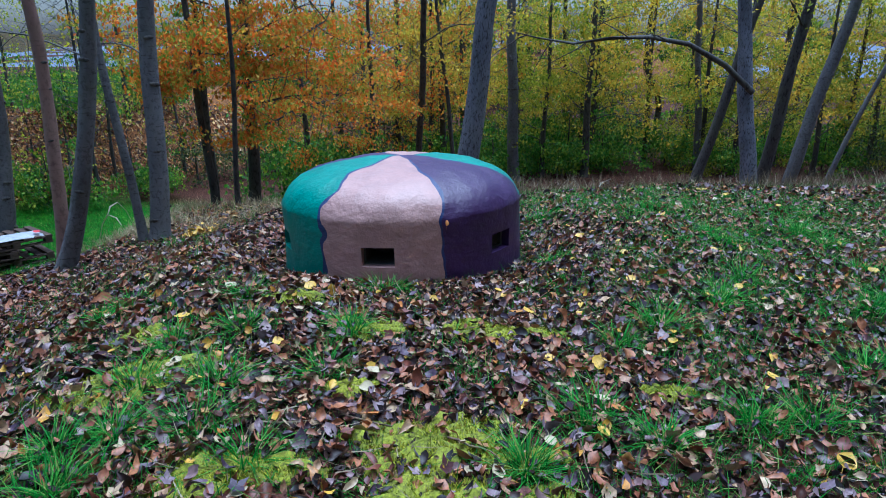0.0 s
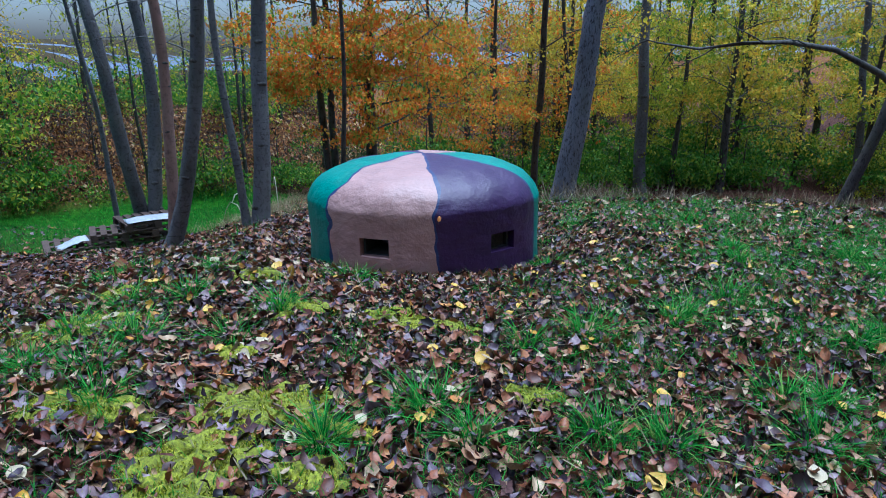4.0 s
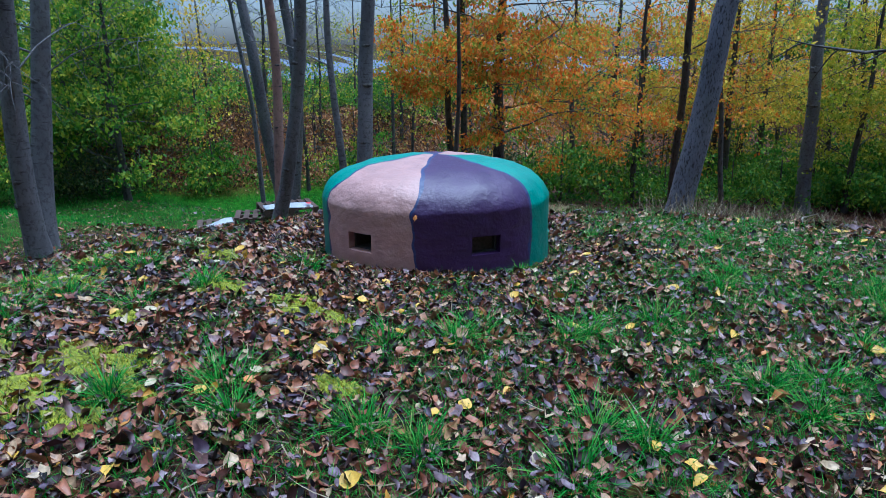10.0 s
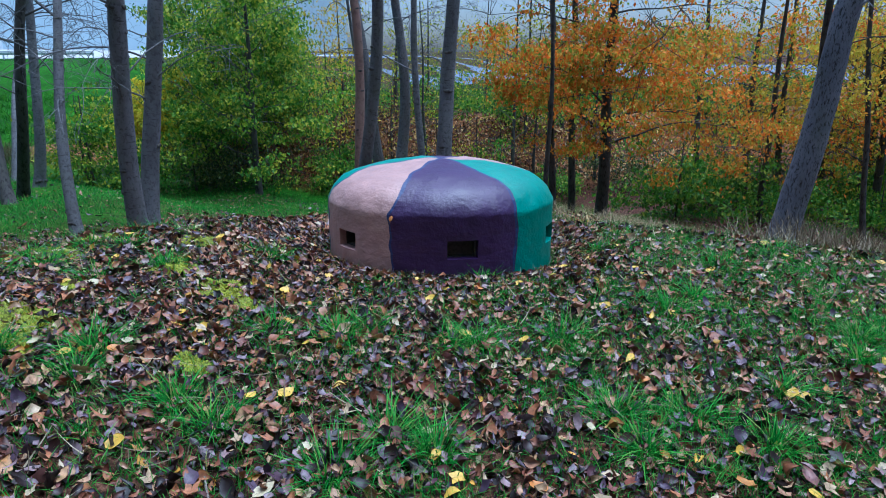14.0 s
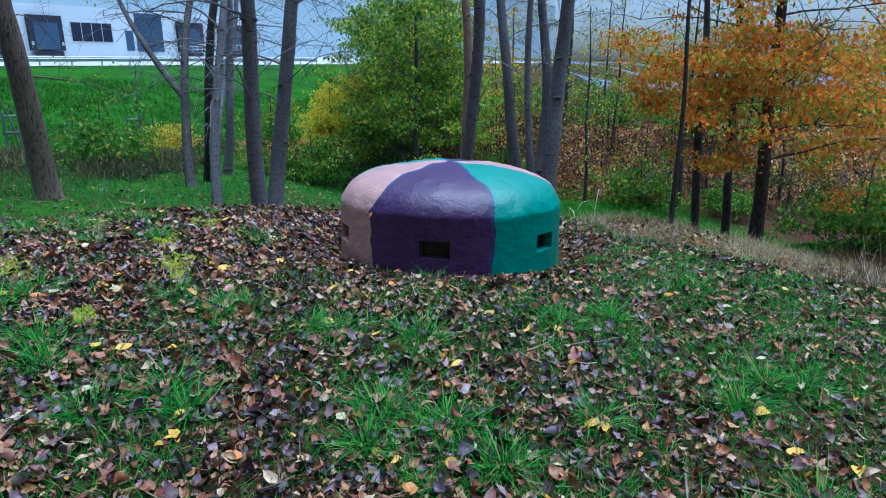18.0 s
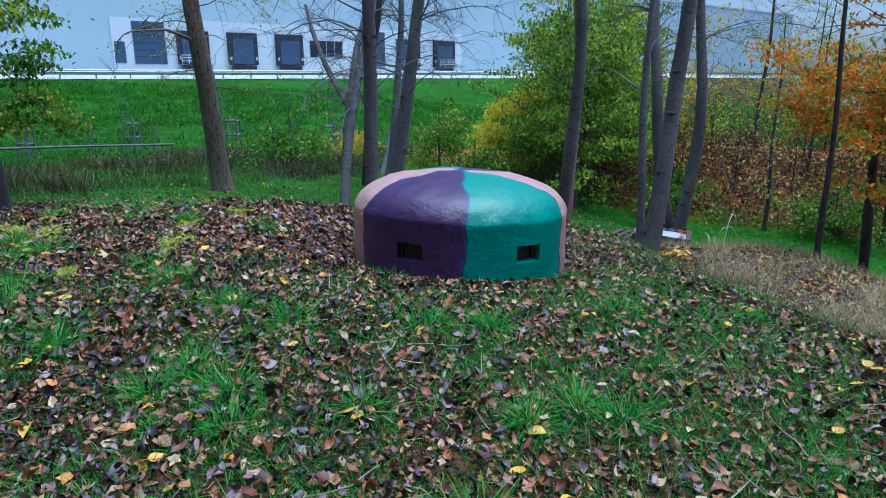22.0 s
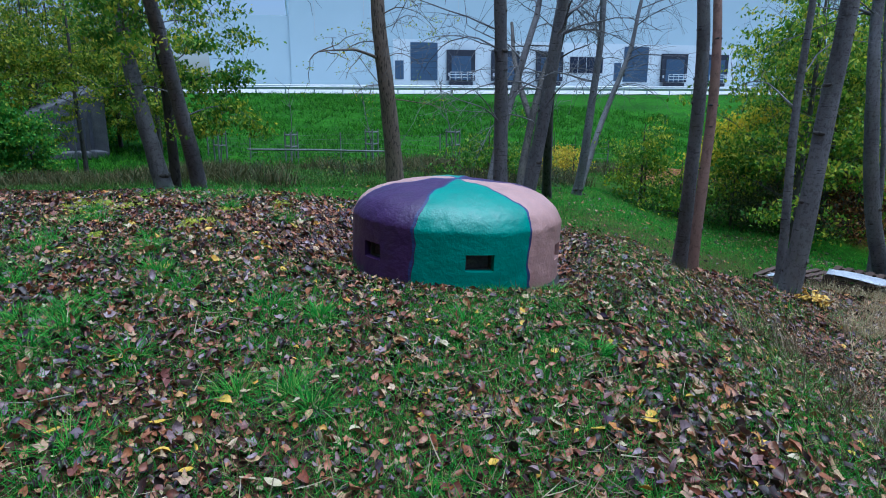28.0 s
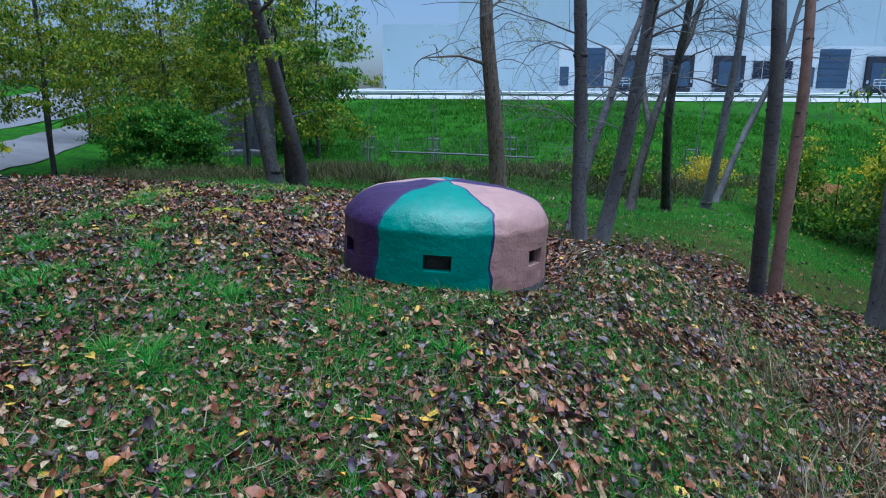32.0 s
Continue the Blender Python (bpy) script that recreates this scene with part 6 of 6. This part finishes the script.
p, _ = spots(36000, -12.5, 1.0, 7.6, 19.5, lambda x, y: value_noise(x, y, 1.1, 31) ** 2 * (0.3 + smooth(-2.5, -4.5, x) * smooth(10.5, 12, y)) * (1 - smooth(20.4, 21.4, -0.8 * x + 0.6 * y)), 61)
blades("grass", p, 0.14, 0.03, 62, GRASS, "green grass below the mound", 0.5, 0.9, 2)
p, _ = spots(560, -2.2, 4.2, 4.9, 9.0, lambda x, y: smooth(5.0, 6.4, y - 0.12 * x) * value_noise(x, y, 0.6, 33), 63)
p = np.repeat(p, 24, 0) + rg.normal(0, 0.055, (560 * 24, 2))
blades("dry_grass", p, 0.14, 0.012, 64, DRY_GRASS, "short dry grass on the mound's far side", 0.7, 0.9, 3)


p, _ = spots(52000, 0.2, 6.2, 1.5, 9.0, lambda x, y: off_wall(x, y) * smooth(0.2, 1.4, x) * np.clip(value_noise(x, y, 0.5, 96) * 1.9 - 0.55, 0, 1) * (0.25 + value_noise(x, y, 0.14, 97)), 98)
blades("grass", p, 0.075, 0.024, 99, GRASS, "fine green grass among leaves near the cupola", 0.7, 0.9, 2)


p, _ = spots(700, -5.0, 1.6, 8.2, 12.0, lambda x, y: value_noise(x, y, 0.8, 83) ** 2 * smooth(8.2, 9.2, y) * (1 - smooth(10.8, 12.0, y)), 84)
p = np.repeat(p, 22, 0) + rg.normal(0, 0.09, (700 * 22, 2))
blades("dry_grass", p, 0.21, 0.012, 85, PALE_STRAW, "pale tawny grass between the mound and the maples", 0.6, 0.7, 3)


p, _ = spots(30000, -1.5, 6.0, 5.0, 9.4, lambda x, y: off_dome(x, y) * smooth(5.4, 6.2, y - 0.2 * np.clip(x, 0, 8)) * (1 - smooth(6.9, 8.0, y - 0.2 * np.clip(x, 0, 8))) * np.clip(value_noise(x, y, 0.45, 64) * 1.8 - 0.35, 0, 1), 65)
blades("grass", p, 0.10, 0.022, 66, GRASS, "fresh green grass along the mound's crest", 0.7, 0.8, 3)


# ---- dry stalks and a yellow plant ----
STALKS = [(-5.6, 11.2), (-5.9, 10.4), (-4.4, 9.9), (1.3, 9.0), (2.6, 8.9)]
for i, (x, y) in enumerate(STALKS):
    rs = np.random.default_rng(200 + i)
    a, h = rs.uniform(0, 6.28), rs.uniform(0.45, 0.8)
    bow_pts = [(0.0, 0.0, -0.03), (0.05, 0.0, 0.35 * h), (0.14, 0.0, 0.75 * h), (0.26, 0.0, h), (0.40, 0.0, 0.93 * h), (0.47, 0.0, 0.72 * h)]
    v, f = tube([(math.cos(a) * q[0], math.sin(a) * q[0], q[2]) for q in bow_pts], [0.007, 0.007, 0.006, 0.009, 0.012, 0.006], 5, 0.1, i)
    ob = tagged(new("dry_stalk", mesh("dry_stalk", v, f, STALK_MAT, smooth_faces=True)), "bleached dry stalk arching over the grass", "dry stalk", "dry stalks")
    ob.location = (x, y, float(height(x, y)))


def yellow_plant(x, y, seed):
    rs = np.random.default_rng(seed)
    t = thing("yellow_plant", (x, y, float(height(x, y))), "low plant with bright yellow autumn leaves", "plant", "yellow plants")
    for k in range(9):
        a, ln = rs.uniform(0, 6.28), rs.uniform(0.14, 0.26)
        sp = limb_path((0, 0, -0.01), (math.cos(a) * 0.7, math.sin(a) * 0.7, 1), ln, rs, 0.4, 0.1, 4)
        v, f = tube(sp, np.linspace(0.004, 0.002, len(sp)), 4)
        sprig = part("stem", mesh("stem", v, f, TWIG_MATS[1]), t)
        lv, lf = leaf_template(3, 0.24, 0.5, 0.1)
        m = 5
        v, f = scatter(lv, lf, sp[rs.integers(1, len(sp), m)], rs.uniform(0.07, 0.12, m), turns(rs.uniform(0, 6.28, m), rs.normal(0.3, 0.3, m), rs.normal(0, 0.4, m)))
        tagged(part("leaf_spray", mesh("leaf_spray", v, f, LEAF_YELLOW, smooth_faces=True), sprig), kind="stuff")


for i, (x, y) in enumerate([(-3.49, 8.4), (-3.3, 8.5), (-6.4, 11.6), (-2.6, 12.6)]):
    yellow_plant(x, y, 220 + i)


# ---- moss ----
def moss_patch(x, y, rx, ry, turn, seed):
    rng = np.random.default_rng(seed)
    n = 26
    m = thing("moss_patch", (0, 0, 0), "yellow-green moss mat among dead leaves", "moss", "moss patches")
    th = np.linspace(0, 2 * math.pi, 40, endpoint=False)
    rings_ = []
    lobes = 1 + 0.22 * np.sin(3 * th + seed) + 0.14 * np.sin(5 * th + 2.1 * seed) + 0.08 * rng.normal(size=40)
    for k, (r, h) in enumerate(((1.0, -0.004), (0.93, 0.010), (0.75, 0.018), (0.5, 0.022), (0.25, 0.024), (0.02, 0.024))):
        px, py = r * rx * lobes * np.cos(th), r * ry * lobes * np.sin(th)
        c, s = math.cos(turn), math.sin(turn)
        X, Y = x + c * px - s * py, y + s * px + c * py
        rings_.append(np.stack([X, Y, height(X, Y) + h + (0.010 * rng.normal(size=40) - 0.004) * (h > 0)], -1))
    v = np.concatenate(rings_)
    i, j = np.meshgrid(np.arange(5), np.arange(40), indexing="ij")
    q = (j + 1) % 40
    f = np.stack([i * 40 + j, i * 40 + q, (i + 1) * 40 + q, (i + 1) * 40 + j], -1).reshape(-1, 4)
    part("mat", mesh("mat", v, f, MOSS_MAT, smooth_faces=True), m)
    cnt = int(15000 * rx * ry * 3.1 / 0.5)
    rr, aa = np.sqrt(rng.random(cnt)) * 0.98, rng.uniform(0, 6.28, cnt)
    lb = np.interp(aa, th, lobes, period=2 * math.pi)
    px, py = rr * rx * lb * np.cos(aa), rr * ry * lb * np.sin(aa)
    X, Y = x + c * px - s * py, y + s * px + c * py
    tv, tf = blade_template(1, 0.16, 0.3)
    vv, ff = scatter(tv, tf, np.stack([X, Y, height(X, Y) + 0.018 * (1 - rr ** 3)], -1), rng.uniform(0.008, 0.02, cnt), turns(rng.uniform(0, 6.28, cnt), rng.normal(0, 0.4, cnt), rng.normal(0, 0.4, cnt)))
    tagged(part("moss_fuzz", mesh("moss_fuzz", vv, ff, MOSS), m), kind="stuff")


MOSS_MAT = two_scale("moss_mat", (0.15, 0.18, 0.012), (0.34, 0.36, 0.02), (0.05, 0.05, 0.012), 8, 90, 0.95, 0.8, 0.006)
for i, (mx, my, rx, ry, tr) in enumerate(MOSSES):
    moss_patch(mx, my, rx, ry, tr, 70 + i)


# ---- sticks and single bright leaves ----
ground_ob = bpy.data.objects["ground"]
rng = np.random.default_rng(90)
for i in range(46):
    x, y = rng.uniform(-1.8, 3.6), rng.uniform(1.2, 6.6)
    if math.hypot(x - DOME[0], y - DOME[1]) < 1.1:
        continue
    ln = rng.uniform(0.12, 0.5)
    a = rng.uniform(0, 6.28)
    pth = limb_path((0, 0, 0), (math.cos(a), math.sin(a), 0), ln, rng, 0, 0.16, 6)
    pth[:, 2] = [float(height(x + q[0], y + q[1])) + 0.022 + 0.01 * rng.random() for q in pth] - height(x, y)
    v, f = tube(pth, np.linspace(0.0045, 0.0018, len(pth)), 5, 0.08, i)
    ob = tagged(new("stick", mesh("stick", v, f, TWIG_MATS[i % 2], smooth_faces=True)), "thin dry stick lying on dead leaves", "stick", "fallen sticks")
    ob.location = (x, y, float(height(x, y)))

LEAF_MESHES = []
for k, (w, curl, fold) in enumerate(((0.36, 0.4, 0.1), (0.30, -0.3, 0.2), (0.42, 0.7, 0.14))):
    v, f = leaf_template(4, w, curl, fold)
    stem_v, stem_f = tube([(0, -0.5, curl * 0.25), (0.02, -0.7, curl * 0.3), (0.06, -0.9, curl * 0.3 + 0.03)], [0.018, 0.014, 0.010], 4)
    v, f = joined([(v, f), (stem_v, stem_f)])
    for mt in (LEAF_YELLOW, LEAF_ORANGE, LEAF_CREAM):
        LEAF_MESHES.append(mesh("fallen_leaf", v, f, mt, smooth_faces=True))
done = 0
while done < 250:
    x, y = rng.uniform(-2.2, 4.2), rng.uniform(0.9, 7.2)
    if math.hypot(x - DOME[0], y - DOME[1]) < 1.0:
        continue
    kind_i = int(rng.choice([0, 0, 0, 1, 2, 2])) + 3 * int(rng.integers(0, 3))
    ob = new("fallen_leaf", LEAF_MESHES[kind_i])
    sc = rng.uniform(0.045, 0.075)
    ob.matrix_world = pose(x, y, float(height(x, y)) + 0.03, rng.normal(0, 14), rng.normal(0, 14), rng.uniform(0, 360)) @ Matrix.Scale(sc, 4)
    ob.parent = ground_ob
    done += 1

# a yellow leaf caught on the cupola's shoulder
stuck_a = radians(-68.5)
stuck = tagged(new("caught_leaf", LEAF_MESHES[4]), "curled yellow leaf stuck to the painted shoulder", "leaf")
stuck.matrix_world = Matrix.Translation((DOME[0] + 0.87 * math.cos(stuck_a), DOME[1] + 0.87 * math.sin(stuck_a), 0.40)) @ pose(0, 0, 0, 62, 15, -68.5 + 90) @ Matrix.Scale(0.042, 4)
